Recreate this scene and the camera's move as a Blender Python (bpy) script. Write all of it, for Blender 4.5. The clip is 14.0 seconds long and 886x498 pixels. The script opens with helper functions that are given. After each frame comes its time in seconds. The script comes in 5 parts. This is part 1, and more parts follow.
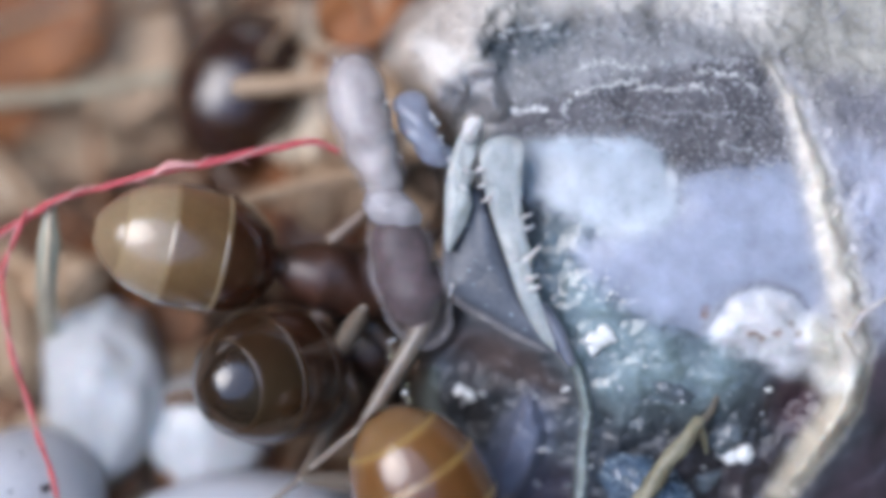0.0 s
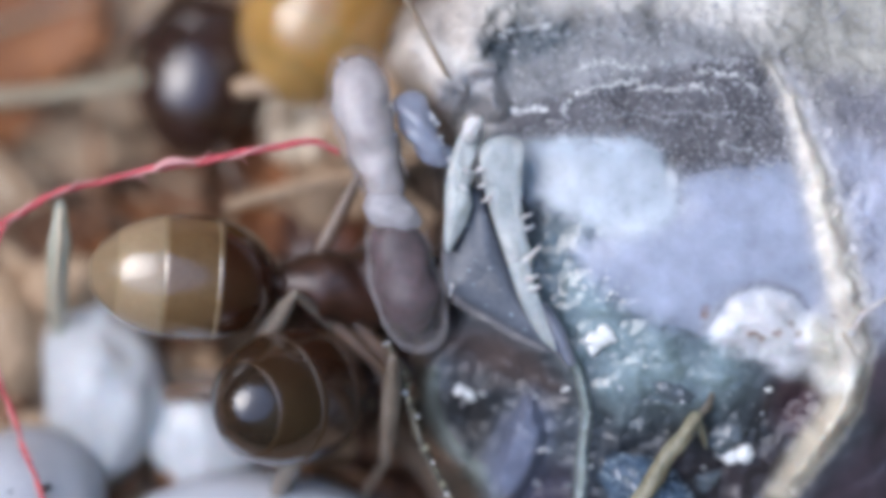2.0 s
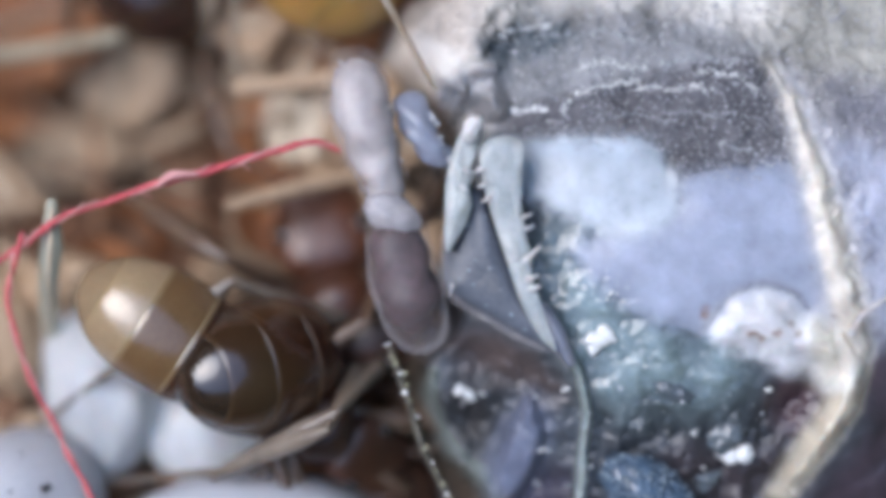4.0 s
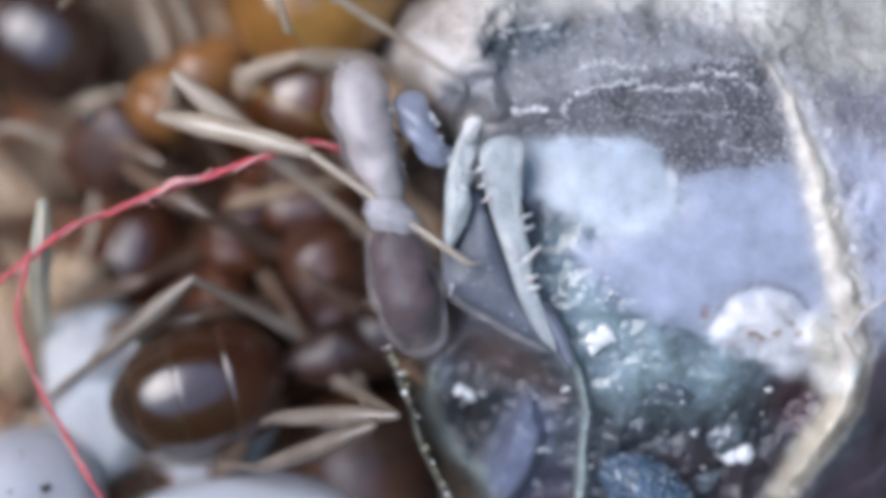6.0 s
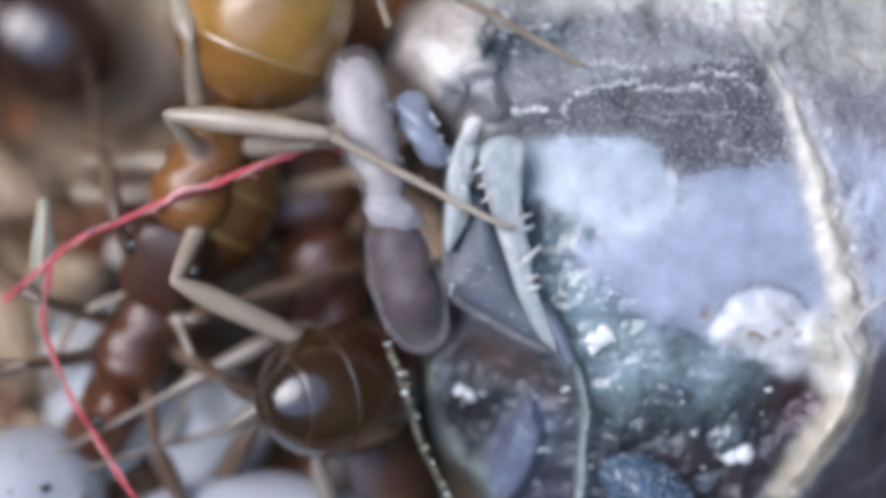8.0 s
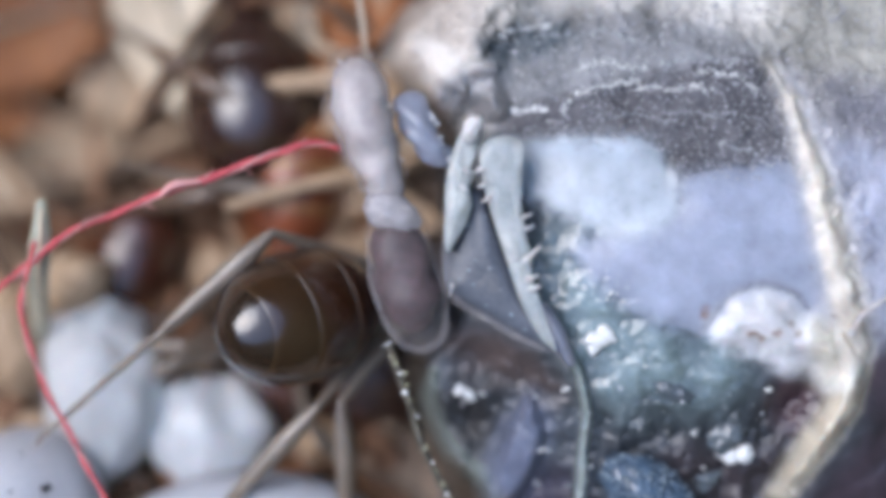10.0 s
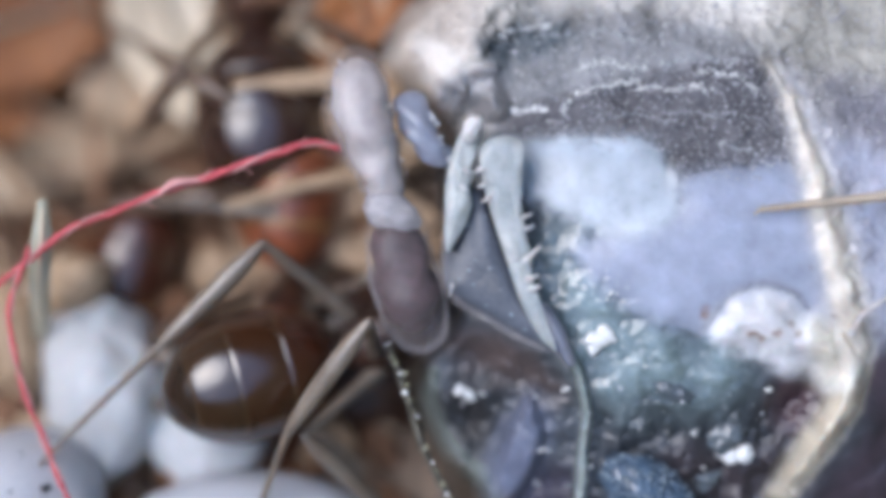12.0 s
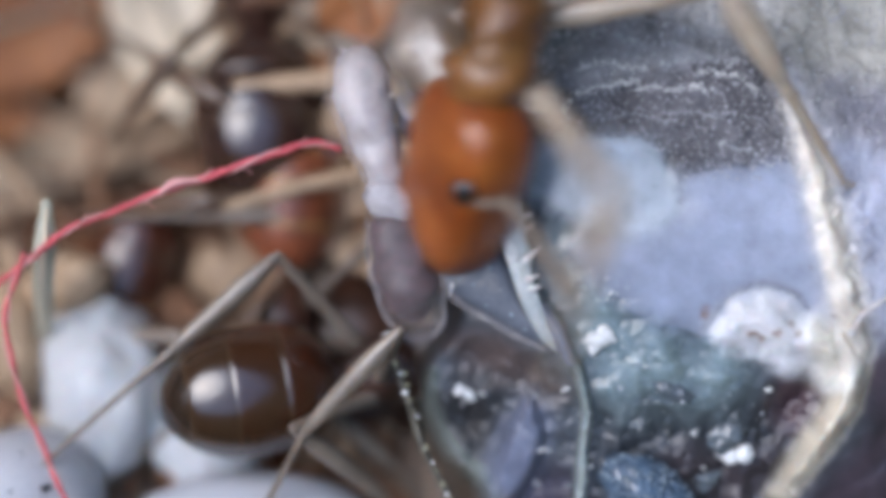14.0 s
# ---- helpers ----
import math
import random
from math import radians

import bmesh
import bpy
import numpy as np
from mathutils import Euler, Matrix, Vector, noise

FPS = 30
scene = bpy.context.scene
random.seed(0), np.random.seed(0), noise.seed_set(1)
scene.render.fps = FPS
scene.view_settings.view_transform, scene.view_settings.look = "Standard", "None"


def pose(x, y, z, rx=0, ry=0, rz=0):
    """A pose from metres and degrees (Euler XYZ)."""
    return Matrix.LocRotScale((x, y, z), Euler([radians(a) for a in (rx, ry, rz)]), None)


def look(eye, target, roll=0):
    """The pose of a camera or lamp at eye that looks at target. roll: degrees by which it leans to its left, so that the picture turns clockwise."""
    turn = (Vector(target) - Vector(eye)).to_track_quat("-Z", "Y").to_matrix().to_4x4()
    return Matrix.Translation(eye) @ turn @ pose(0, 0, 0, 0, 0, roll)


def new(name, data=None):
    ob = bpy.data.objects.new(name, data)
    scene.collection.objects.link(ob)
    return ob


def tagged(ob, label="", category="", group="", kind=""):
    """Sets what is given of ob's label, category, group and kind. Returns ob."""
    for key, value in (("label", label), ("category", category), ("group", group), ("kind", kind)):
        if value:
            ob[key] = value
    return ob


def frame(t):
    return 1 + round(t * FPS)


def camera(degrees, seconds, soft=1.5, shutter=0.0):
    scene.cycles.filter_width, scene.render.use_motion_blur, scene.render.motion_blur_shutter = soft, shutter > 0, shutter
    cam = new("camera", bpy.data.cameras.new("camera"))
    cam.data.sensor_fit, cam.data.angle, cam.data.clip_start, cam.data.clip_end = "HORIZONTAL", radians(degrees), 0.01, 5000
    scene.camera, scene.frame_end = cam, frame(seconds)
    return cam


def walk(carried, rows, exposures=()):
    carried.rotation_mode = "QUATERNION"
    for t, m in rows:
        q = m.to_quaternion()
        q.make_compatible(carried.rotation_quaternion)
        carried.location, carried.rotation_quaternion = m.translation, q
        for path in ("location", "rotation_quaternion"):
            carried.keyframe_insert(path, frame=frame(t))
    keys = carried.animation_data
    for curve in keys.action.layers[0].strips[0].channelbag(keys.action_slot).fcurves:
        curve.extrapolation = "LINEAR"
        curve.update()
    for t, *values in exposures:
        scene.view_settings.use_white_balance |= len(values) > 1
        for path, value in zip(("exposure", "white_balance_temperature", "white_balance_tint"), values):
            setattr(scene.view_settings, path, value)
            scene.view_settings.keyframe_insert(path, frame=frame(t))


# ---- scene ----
# All lengths below are in millimetres; MM turns them into metres.
MM = 0.001
cam = camera(23.63, 14.0, soft=5.5, shutter=0.4)
cam.data.dof.use_dof = True
cam.data.dof.focus_distance = 29.3 * MM
cam.data.dof.aperture_fstop = 25
EYE = pose(0, 0, 32 * MM)
walk(cam, [(0.0, EYE), (14.0, EYE)])

# ---- light: open sky from one side, an added unseen ring on the other ----
world = bpy.data.worlds.new("sky")
scene.world = world
world.use_nodes = True
wn = world.node_tree.nodes
sky = wn.new("ShaderNodeTexSky")
sky.sky_type, sky.sun_disc = "NISHITA", False
sky.sun_elevation, sky.sun_rotation = radians(52), radians(-65)
world.node_tree.links.new(sky.outputs[0], wn["Background"].inputs[0])
wn["Background"].inputs[1].default_value = 0.15
sun_data = bpy.data.lights.new("sun", "SUN")
sun_data.energy, sun_data.angle, sun_data.color = 0.6, radians(46), (0.93, 0.93, 0.99)
sun = new("sun", sun_data)
sun.matrix_world = look((-0.9 * 0.6, 0.42 * 0.6, 0.8), (0, 0, 0))
scene.view_settings.exposure = 1.74


# ---- materials ----
def material(name, dark, light, scale=3.0, rough=0.4, bump=0.02, fine=18.0, coat=0.0, sss=0.0, trans=0.0,
             speck=None, speck_scale=12.0, speck_size=0.25, contrast=0.25, stretch=(1, 1, 1), alpha=1.0, pigment=False):
    """Principled surface: two scales of noise between two colours, fine relief, optional specks. Scales are per millimetre."""
    m = bpy.data.materials.new(name)
    m.use_nodes = True
    n, ln = m.node_tree.nodes, m.node_tree.links
    bs = n["Principled BSDF"]
    tc, mp = n.new("ShaderNodeTexCoord"), n.new("ShaderNodeMapping")
    mp.inputs["Scale"].default_value = [1000 * s for s in stretch]
    ln.new(tc.outputs["Object"], mp.inputs[0])
    big, small = n.new("ShaderNodeTexNoise"), n.new("ShaderNodeTexNoise")
    for node, sc, det in ((big, scale, 4), (small, fine, 3)):
        node.inputs["Scale"].default_value, node.inputs["Detail"].default_value = sc, det
        ln.new(mp.outputs[0], node.inputs["Vector"])
    mix = n.new("ShaderNodeMix")
    mix.data_type, mix.blend_type = "FLOAT", "MIX"
    mix.inputs["Factor"].default_value = 0.35
    ln.new(big.outputs[0], mix.inputs["A"])
    ln.new(small.outputs[0], mix.inputs["B"])
    info = n.new("ShaderNodeObjectInfo")
    shift = n.new("ShaderNodeMath")
    shift.operation = "MULTIPLY_ADD"
    shift.inputs[1].default_value, shift.inputs[2].default_value = 0.14, -0.07
    ln.new(info.outputs["Random"], shift.inputs[0])
    add = n.new("ShaderNodeMath")
    ln.new(mix.outputs[0], add.inputs[0])
    ln.new(shift.outputs[0], add.inputs[1])
    ramp = n.new("ShaderNodeValToRGB")
    ramp.color_ramp.elements[0].position, ramp.color_ramp.elements[1].position = 0.5 - contrast, 0.5 + contrast
    ramp.color_ramp.elements[0].color, ramp.color_ramp.elements[1].color = (*dark, 1), (*light, 1)
    ln.new(add.outputs[0], ramp.inputs[0])
    colour, height = ramp.outputs[0], small.outputs[0]
    if pigment:
        pg, mul = n.new("ShaderNodeAttribute"), n.new("ShaderNodeMix")
        pg.attribute_name = "pigment"
        mul.data_type, mul.blend_type = "RGBA", "MULTIPLY"
        mul.inputs["Factor"].default_value = 1
        ln.new(pg.outputs["Color"], mul.inputs["A"])
        ln.new(colour, mul.inputs["B"])
        colour = mul.outputs["Result"]
    if speck:
        vor = n.new("ShaderNodeTexVoronoi")
        vor.inputs["Scale"].default_value = speck_scale
        ln.new(mp.outputs[0], vor.inputs["Vector"])
        sr = n.new("ShaderNodeMapRange")
        sr.inputs["From Min"].default_value, sr.inputs["From Max"].default_value = speck_size, speck_size * 0.4
        ln.new(vor.outputs["Distance"], sr.inputs["Value"])
        gate = n.new("ShaderNodeMath")
        gate.operation = "MULTIPLY"
        ln.new(sr.outputs[0], gate.inputs[0])
        ln.new(vor.outputs["Color"], gate.inputs[1])
        cm = n.new("ShaderNodeMix")
        cm.data_type = "RGBA"
        ln.new(gate.outputs[0], cm.inputs["Factor"])
        ln.new(colour, cm.inputs["A"])
        cm.inputs["B"].default_value = (*speck, 1)
        colour = cm.outputs["Result"]
        ha = n.new("ShaderNodeMath")
        ha.operation = "MULTIPLY_ADD"
        ha.inputs[1].default_value = 1.2
        ln.new(sr.outputs[0], ha.inputs[0])
        ln.new(height, ha.inputs[2])
        height = ha.outputs[0]
    ln.new(colour, bs.inputs["Base Color"])
    rr = n.new("ShaderNodeMapRange")
    rr.inputs["To Min"].default_value, rr.inputs["To Max"].default_value = max(0.03, rough - 0.12), min(1, rough + 0.12)
    ln.new(small.outputs[0], rr.inputs["Value"])
    ln.new(rr.outputs[0], bs.inputs["Roughness"])
    if bump:
        bp = n.new("ShaderNodeBump")
        bp.inputs["Strength"].default_value, bp.inputs["Distance"].default_value = 0.8, bump * MM
        ln.new(height, bp.inputs["Height"])
        ln.new(bp.outputs[0], bs.inputs["Normal"])
    bs.inputs["Coat Weight"].default_value, bs.inputs["Coat Roughness"].default_value = coat, 0.08
    bs.inputs["Subsurface Weight"].default_value = sss
    bs.inputs["Subsurface Radius"].default_value = (1.0, 0.6, 0.4)
    bs.inputs["Subsurface Scale"].default_value = 0.25 * MM
    bs.inputs["Transmission Weight"].default_value = trans
    bs.inputs["Alpha"].default_value = alpha
    return m


clot_mat = material("grey_green_clot", (0.05, 0.06, 0.075), (0.15, 0.18, 0.2), 2.0, 0.25, 0.03, 10, coat=0.8, speck=(0.55, 0.6, 0.6), speck_scale=6, speck_size=0.14)
torn_pale_mat = material("whitish_skin", (0.42, 0.4, 0.42), (0.72, 0.7, 0.72), 2.4, 0.35, 0.03, 12, coat=0.5, alpha=0.8)
margin_mat = material("clear_margin", (0.4, 0.37, 0.38), (0.7, 0.66, 0.68), 2.4, 0.35, 0.02, 12, alpha=0.13)
olive_mat = material("olive_bead", (0.2, 0.19, 0.11), (0.5, 0.48, 0.33), 4.0, 0.2, 0.01, 12, coat=0.8)
pocket_mat = material("dark_pocket", (0.018, 0.015, 0.018), (0.08, 0.068, 0.075), 2.2, 0.3, 0.04, 12, coat=0.6)
bluegrain_mat = material("blue_granule", (0.06, 0.1, 0.14), (0.3, 0.38, 0.45), 5.0, 0.2, 0.0, 12, coat=0.8)
soil_mat = material("soil", (0.14, 0.088, 0.056), (0.44, 0.32, 0.225), 0.8, 0.9, 0.15, 6.0, contrast=0.3)
sky_ring_mat = material("sky_ring_green", (0.02, 0.03, 0.012), (0.07, 0.09, 0.04), 0.01, 0.9, 0.0, 0.05)
G0, G1 = (0.55, 0.55, 0.56), (1.25, 1.25, 1.24)
core_mat = material("dark_tissue", G0, G1, 2.2, 0.4, 0.02, 14, coat=0.25, pigment=True)
speckled_mat = material("speckled_cuticle", G0, G1, 1.6, 0.5, 0.05, 16, speck=(0.62, 0.62, 0.66), speck_scale=10, speck_size=0.4, pigment=True)
bluegrey_mat = material("blue_grey_cuticle", (0.65, 0.65, 0.66), (1.2, 1.2, 1.2), 2.4, 0.5, 0.05, 11, speck=(0.74, 0.75, 0.76), speck_scale=11, speck_size=0.3, pigment=True)
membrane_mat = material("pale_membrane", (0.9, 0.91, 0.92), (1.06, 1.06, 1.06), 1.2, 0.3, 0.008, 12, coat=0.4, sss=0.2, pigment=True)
lavender_mat = material("lavender_cuticle", (0.78, 0.78, 0.8), (1.12, 1.12, 1.12), 1.3, 0.35, 0.015, 14, coat=0.3, sss=0.2, pigment=True)
teal_mat = material("wet_teal_tissue", (0.65, 0.66, 0.68), (1.2, 1.2, 1.2), 1.8, 0.25, 0.02, 9, coat=0.7, sss=0.2, pigment=True)
ridge_mat = material("white_ridge", (0.85, 0.84, 0.83), (1.1, 1.1, 1.1), 3.0, 0.4, 0.012, 14, coat=0.3, sss=0.3, pigment=True)
slate_mat = material("slate_lobe", (0.2, 0.2, 0.22), (0.3, 0.3, 0.33), 1.6, 0.4, 0.02, 12, coat=0.3)
rim_mat = material("white_rim", (0.48, 0.44, 0.42), (0.84, 0.83, 0.83), 3.2, 0.45, 0.04, 16, coat=0.3, sss=0.3, contrast=0.2)
palp_mat = material("greyish_palp", (0.25, 0.22, 0.22), (0.54, 0.5, 0.495), 1.3, 0.4, 0.02, 10, coat=0.2, sss=0.4, contrast=0.2)
palp_dark_mat = material("purple_palp", (0.03, 0.016, 0.02), (0.13, 0.075, 0.085), 1.3, 0.5, 0.02, 8, sss=0.2, contrast=0.13)
clear_mat = material("clear_skin", (0.5, 0.44, 0.43), (0.75, 0.68, 0.67), 2.0, 0.6, 0.02, 14, alpha=0.1)
blade_mat = material("pale_blade", (0.27, 0.3, 0.3), (0.52, 0.555, 0.55), 2.4, 0.35, 0.03, 12, coat=0.4, sss=0.3)
# bead white that also stands in for wet glints on the carcass
glint_mat = material("white_bead_glint", (0.75, 0.77, 0.76), (0.9, 0.9, 0.88), 3.0, 0.12, 0.01, 12, coat=1.0)
web_mat = material("grey_web", (0.045, 0.052, 0.066), (0.15, 0.168, 0.205), 1.3, 0.35, 0.01, 12, coat=0.1, speck=(0.45, 0.52, 0.6), speck_scale=5, speck_size=0.2)
speck_mat = material("dull_speck", (0.26, 0.26, 0.29), (0.5, 0.5, 0.53), 3.0, 0.4, 0.0, 10, coat=0.2)
granule_mat = material("granule", (0.3, 0.33, 0.36), (0.75, 0.76, 0.78), 3.0, 0.25, 0.0, 10, coat=0.6)
blueball_mat = material("blue_granular", (0.015, 0.03, 0.06), (0.1, 0.17, 0.26), 3, 0.3, 0.1, 12, coat=0.8, speck=(0.55, 0.68, 0.8), speck_scale=7, speck_size=0.3)
lobe_mat = material("lavender_lobe", (0.15, 0.165, 0.21), (0.34, 0.37, 0.46), 1.5, 0.35, 0.015, 10, coat=0.4, sss=0.3, contrast=0.25)
pebble_mat = material("pale_pebble", (0.38, 0.39, 0.42), (0.52, 0.53, 0.57), 0.7, 0.5, 0.01, 14, sss=0.2)
quartz_mat = material("milky_quartz", (0.42, 0.44, 0.445), (0.7, 0.71, 0.715), 0.5, 0.4, 0.01, 8, coat=0.2, sss=0.4)
pit_mat = material("dark_pit", (0.01, 0.01, 0.015), (0.04, 0.04, 0.05), 4, 0.7, 0.0, 10)
thread_mat = material("red_thread", (0.4, 0.025, 0.045), (0.85, 0.16, 0.18), 5, 0.45, 0.01, 20, sss=0.2)
thread_pale_mat = material("pale_thread", (0.62, 0.2, 0.2), (0.85, 0.5, 0.47), 3, 0.45, 0.01, 20)
frayed_mat = material("frayed_skin", (0.04, 0.035, 0.025), (0.14, 0.125, 0.085), 3.0, 0.4, 0.02, 12, coat=0.4)
prong_mat = material("brown_prong", (0.07, 0.06, 0.05), (0.2, 0.17, 0.13), 3.0, 0.5, 0.01, 12, coat=0.2)
stub_mat = material("olive_stub", (0.13, 0.12, 0.075), (0.36, 0.33, 0.23), 2.0, 0.5, 0.03, 12, coat=0.2, sss=0.2)
straw_mat = material("dry_straw", (0.24, 0.2, 0.13), (0.52, 0.46, 0.33), 1.2, 0.6, 0.03, 14)
stem_mat = material("green_grey_stem", (0.28, 0.28, 0.2), (0.52, 0.52, 0.42), 1.6, 0.5, 0.02, 14, sss=0.2)
bark_mat = material("brown_litter", (0.08, 0.035, 0.018), (0.32, 0.16, 0.08), 1.0, 0.7, 0.08, 8)
rust_mat = material("rust_leaf", (0.13, 0.038, 0.013), (0.42, 0.165, 0.05), 0.8, 0.6, 0.05, 7)
tan_mat = material("tan_leaf", (0.29, 0.185, 0.105), (0.62, 0.45, 0.295), 0.7, 0.6, 0.05, 7)
bone_mat = material("bleached_leaf", (0.55, 0.43, 0.29), (0.85, 0.74, 0.57), 0.6, 0.6, 0.04, 7)
gold_mat = material("golden_gaster", (0.7, 0.68, 0.66), (1.25, 1.25, 1.25), 1.2, 0.2, 0.006, 20, coat=1.0, sss=0.4, pigment=True)
amber_mat = material("amber_gaster", (0.7, 0.68, 0.66), (1.25, 1.25, 1.25), 1.4, 0.22, 0.01, 16, coat=1.0, sss=0.5, pigment=True)
brown_mat = material("brown_gaster", (0.7, 0.68, 0.66), (1.25, 1.25, 1.25), 1.2, 0.2, 0.006, 20, coat=1.0, sss=0.2, pigment=True)
russet_mat = material("russet_thorax", (0.03, 0.009, 0.004), (0.17, 0.055, 0.02), 1.4, 0.36, 0.02, 18, coat=0.4, sss=0.3, contrast=0.16)
redbrown_mat = material("red_brown_thorax", (0.014, 0.006, 0.004), (0.08, 0.028, 0.014), 1.4, 0.42, 0.02, 18, coat=0.3, sss=0.2, contrast=0.16)
orange_mat = material("orange_head", (0.2, 0.045, 0.008), (0.46, 0.14, 0.025), 1.2, 0.35, 0.01, 18, coat=0.3, sss=0.4, contrast=0.15)
leg_mat = material("ant_leg", (0.07, 0.04, 0.026), (0.2, 0.13, 0.085), 2, 0.35, 0.005, 20, coat=0.5, sss=0.3)
paleleg_mat = material("pale_ant_leg", (0.28, 0.21, 0.14), (0.54, 0.46, 0.36), 2, 0.35, 0.005, 20, coat=0.5, sss=0.3)
midleg_mat = material("grey_brown_ant_leg", (0.12, 0.088, 0.065), (0.31, 0.26, 0.21), 2, 0.35, 0.005, 20, coat=0.5, sss=0.3)
amberbrown_mat = material("amber_brown_thorax", (0.1, 0.032, 0.008), (0.36, 0.16, 0.045), 1.3, 0.36, 0.015, 18, coat=0.4, sss=0.3, contrast=0.15)
dull_mat = material("dull_red_brown", (0.35, 0.33, 0.31), (1.5, 1.5, 1.5), 1.2, 0.38, 0.02, 16, coat=0.4, pigment=True, contrast=0.16)
dull_thorax_mat = material("dull_thorax", (0.022, 0.008, 0.005), (0.14, 0.048, 0.022), 1.2, 0.34, 0.02, 16, coat=0.5, contrast=0.16)
eye_mat = material("black_eye", (0.004, 0.004, 0.004), (0.015, 0.012, 0.01), 4, 0.2, 0.0, 20, coat=0.8)


# ---- building helpers ----
def thing(name, x, y, z, label, category, group="", kind=""):
    ob = new(name)
    ob.empty_display_size = 0.001
    ob.location = (x * MM, y * MM, z * MM)
    return tagged(ob, label, category, group, kind)


def mesh_of(name, bm, mat, off=(0, 0, 0)):
    me = bpy.data.meshes.new(name)
    bmesh.ops.recalc_face_normals(bm, faces=bm.faces)
    off = Vector(off)
    for v in bm.verts:
        v.co = (v.co - off) * MM
    for f in bm.faces:
        f.smooth = True
    bm.to_mesh(me)
    bm.free()
    me.materials.append(mat)
    return me


def part(name, bm, mat, parent, label=""):
    """One mesh under a thing or a part; the bmesh is in millimetres of the place."""
    root = parent
    while root.parent:
        root = root.parent
    ob = new(name, mesh_of(name, bm, mat, root.location / MM))
    ob.parent = parent
    return tagged(ob, label) if label else ob


def single(name, bm, mat, x, y, z, label, category, group="", kind=""):
    """A thing of one mesh, with its origin at its base."""
    ob = new(name, mesh_of(name, bm, mat, (x, y, z)))
    ob.location = (x * MM, y * MM, z * MM)
    return tagged(ob, label, category, group, kind)


def spline(pts, steps, closed=False):
    """Catmull-Rom points through pts."""
    pts = [Vector(p) for p in pts]
    n, out = len(pts), []
    for i in range(n if closed else n - 1):
        if closed:
            a, b, c, d = (pts[(i + k) % n] for k in (-1, 0, 1, 2))
        else:
            a, b, c, d = pts[max(i - 1, 0)], pts[i], pts[i + 1], pts[min(i + 2, n - 1)]
        for s in range(steps):
            t = s / steps
            out.append(0.5 * (2 * b + (c - a) * t + (2 * a - 5 * b + 4 * c - d) * t * t + (3 * b - a - 3 * c + d) * t ** 3))
    if not closed:
        out.append(pts[-1])
    return out


def sheet_mesh(name, verts, faces, mat, parent, colours=None, label=""):
    """A part from arrays of points (mm) and faces, with an optional pigment colour for each point."""
    root = parent
    while root.parent:
        root = root.parent
    me = bpy.data.meshes.new(name)
    me.from_pydata([((Vector(v) - root.location / MM) * MM)[:] for v in verts], [], faces)
    for p in me.polygons:
        p.use_smooth = True
    if colours is not None:
        layer = me.color_attributes.new("pigment", "FLOAT_COLOR", "POINT")
        flat = np.ones((len(verts), 4), np.float32)
        flat[:, :3] = colours
        layer.data.foreach_set("color", flat.ravel())
    me.materials.append(mat)
    ob = new(name, me)
    ob.parent = parent
    return tagged(ob, label) if label else ob


def tube(bm, pts, radii, steps=5, seg=10, flat=1.0, rough=0.0, up=(0, 0, 1)):
    """A round-ended rod along a smooth line; radii are spread along it; flat squeezes it along up."""
    line = spline(pts, steps)
    n = len(line)
    rr = np.interp(np.linspace(0, 1, n), np.linspace(0, 1, len(radii)), radii)
    rings = []
    for i, p in enumerate(line):
        d = (line[min(i + 1, n - 1)] - line[max(i - 1, 0)]).normalized()
        side = d.cross(Vector(up))
        side = side.normalized() if side.length > 1e-4 else Vector((1, 0, 0))
        top = side.cross(d).normalized()
        extra = [(0.0, 1.0)]
        if i == 0:
            extra = [(-0.85, 0.45), (-0.5, 0.85), (0.0, 1.0)]
        elif i == n - 1:
            extra = [(0.0, 1.0), (0.5, 0.85), (0.85, 0.45)]
        for shift, k in extra:
            ring = []
            for j in range(seg):
                a = 2 * math.pi * j / seg
                r = rr[i] * k
                if rough:
                    r *= 1 + rough * noise.noise(p * 3 + Vector((math.cos(a), math.sin(a), 0)))
                ring.append(bm.verts.new(p + d * shift * rr[i] * 0.9 + side * math.cos(a) * r + top * math.sin(a) * r * flat))
            rings.append(ring)
    for a, b in zip(rings, rings[1:]):
        for j in range(seg):
            bm.faces.new((a[j], a[(j + 1) % seg], b[(j + 1) % seg], b[j]))
    bm.faces.new(rings[0][::-1])
    bm.faces.new(rings[-1])
    return bm


def rod(pts, radii, **k):
    return tube(bmesh.new(), pts, radii, **k)


def blob(bm, c, r, turn=(0, 0, 0), sub=3, rough=0.0, freq=1.0, seed=0.0):
    """A rounded lump with an uneven surface."""
    m = Euler([radians(a) for a in turn]).to_matrix()
    for v in bmesh.ops.create_icosphere(bm, subdivisions=sub, radius=1)["verts"]:
        p = v.co.copy()
        if rough:
            p *= 1 + rough * noise.fractal(p * freq + Vector((seed, seed * 0.7, 0)), 0.8, 2.0, 3)
        v.co = m @ Vector((p.x * r[0], p.y * r[1], p.z * r[2])) + Vector(c)
    return bm


def lump(c, r, **k):
    return blob(bmesh.new(), c, r, **k)


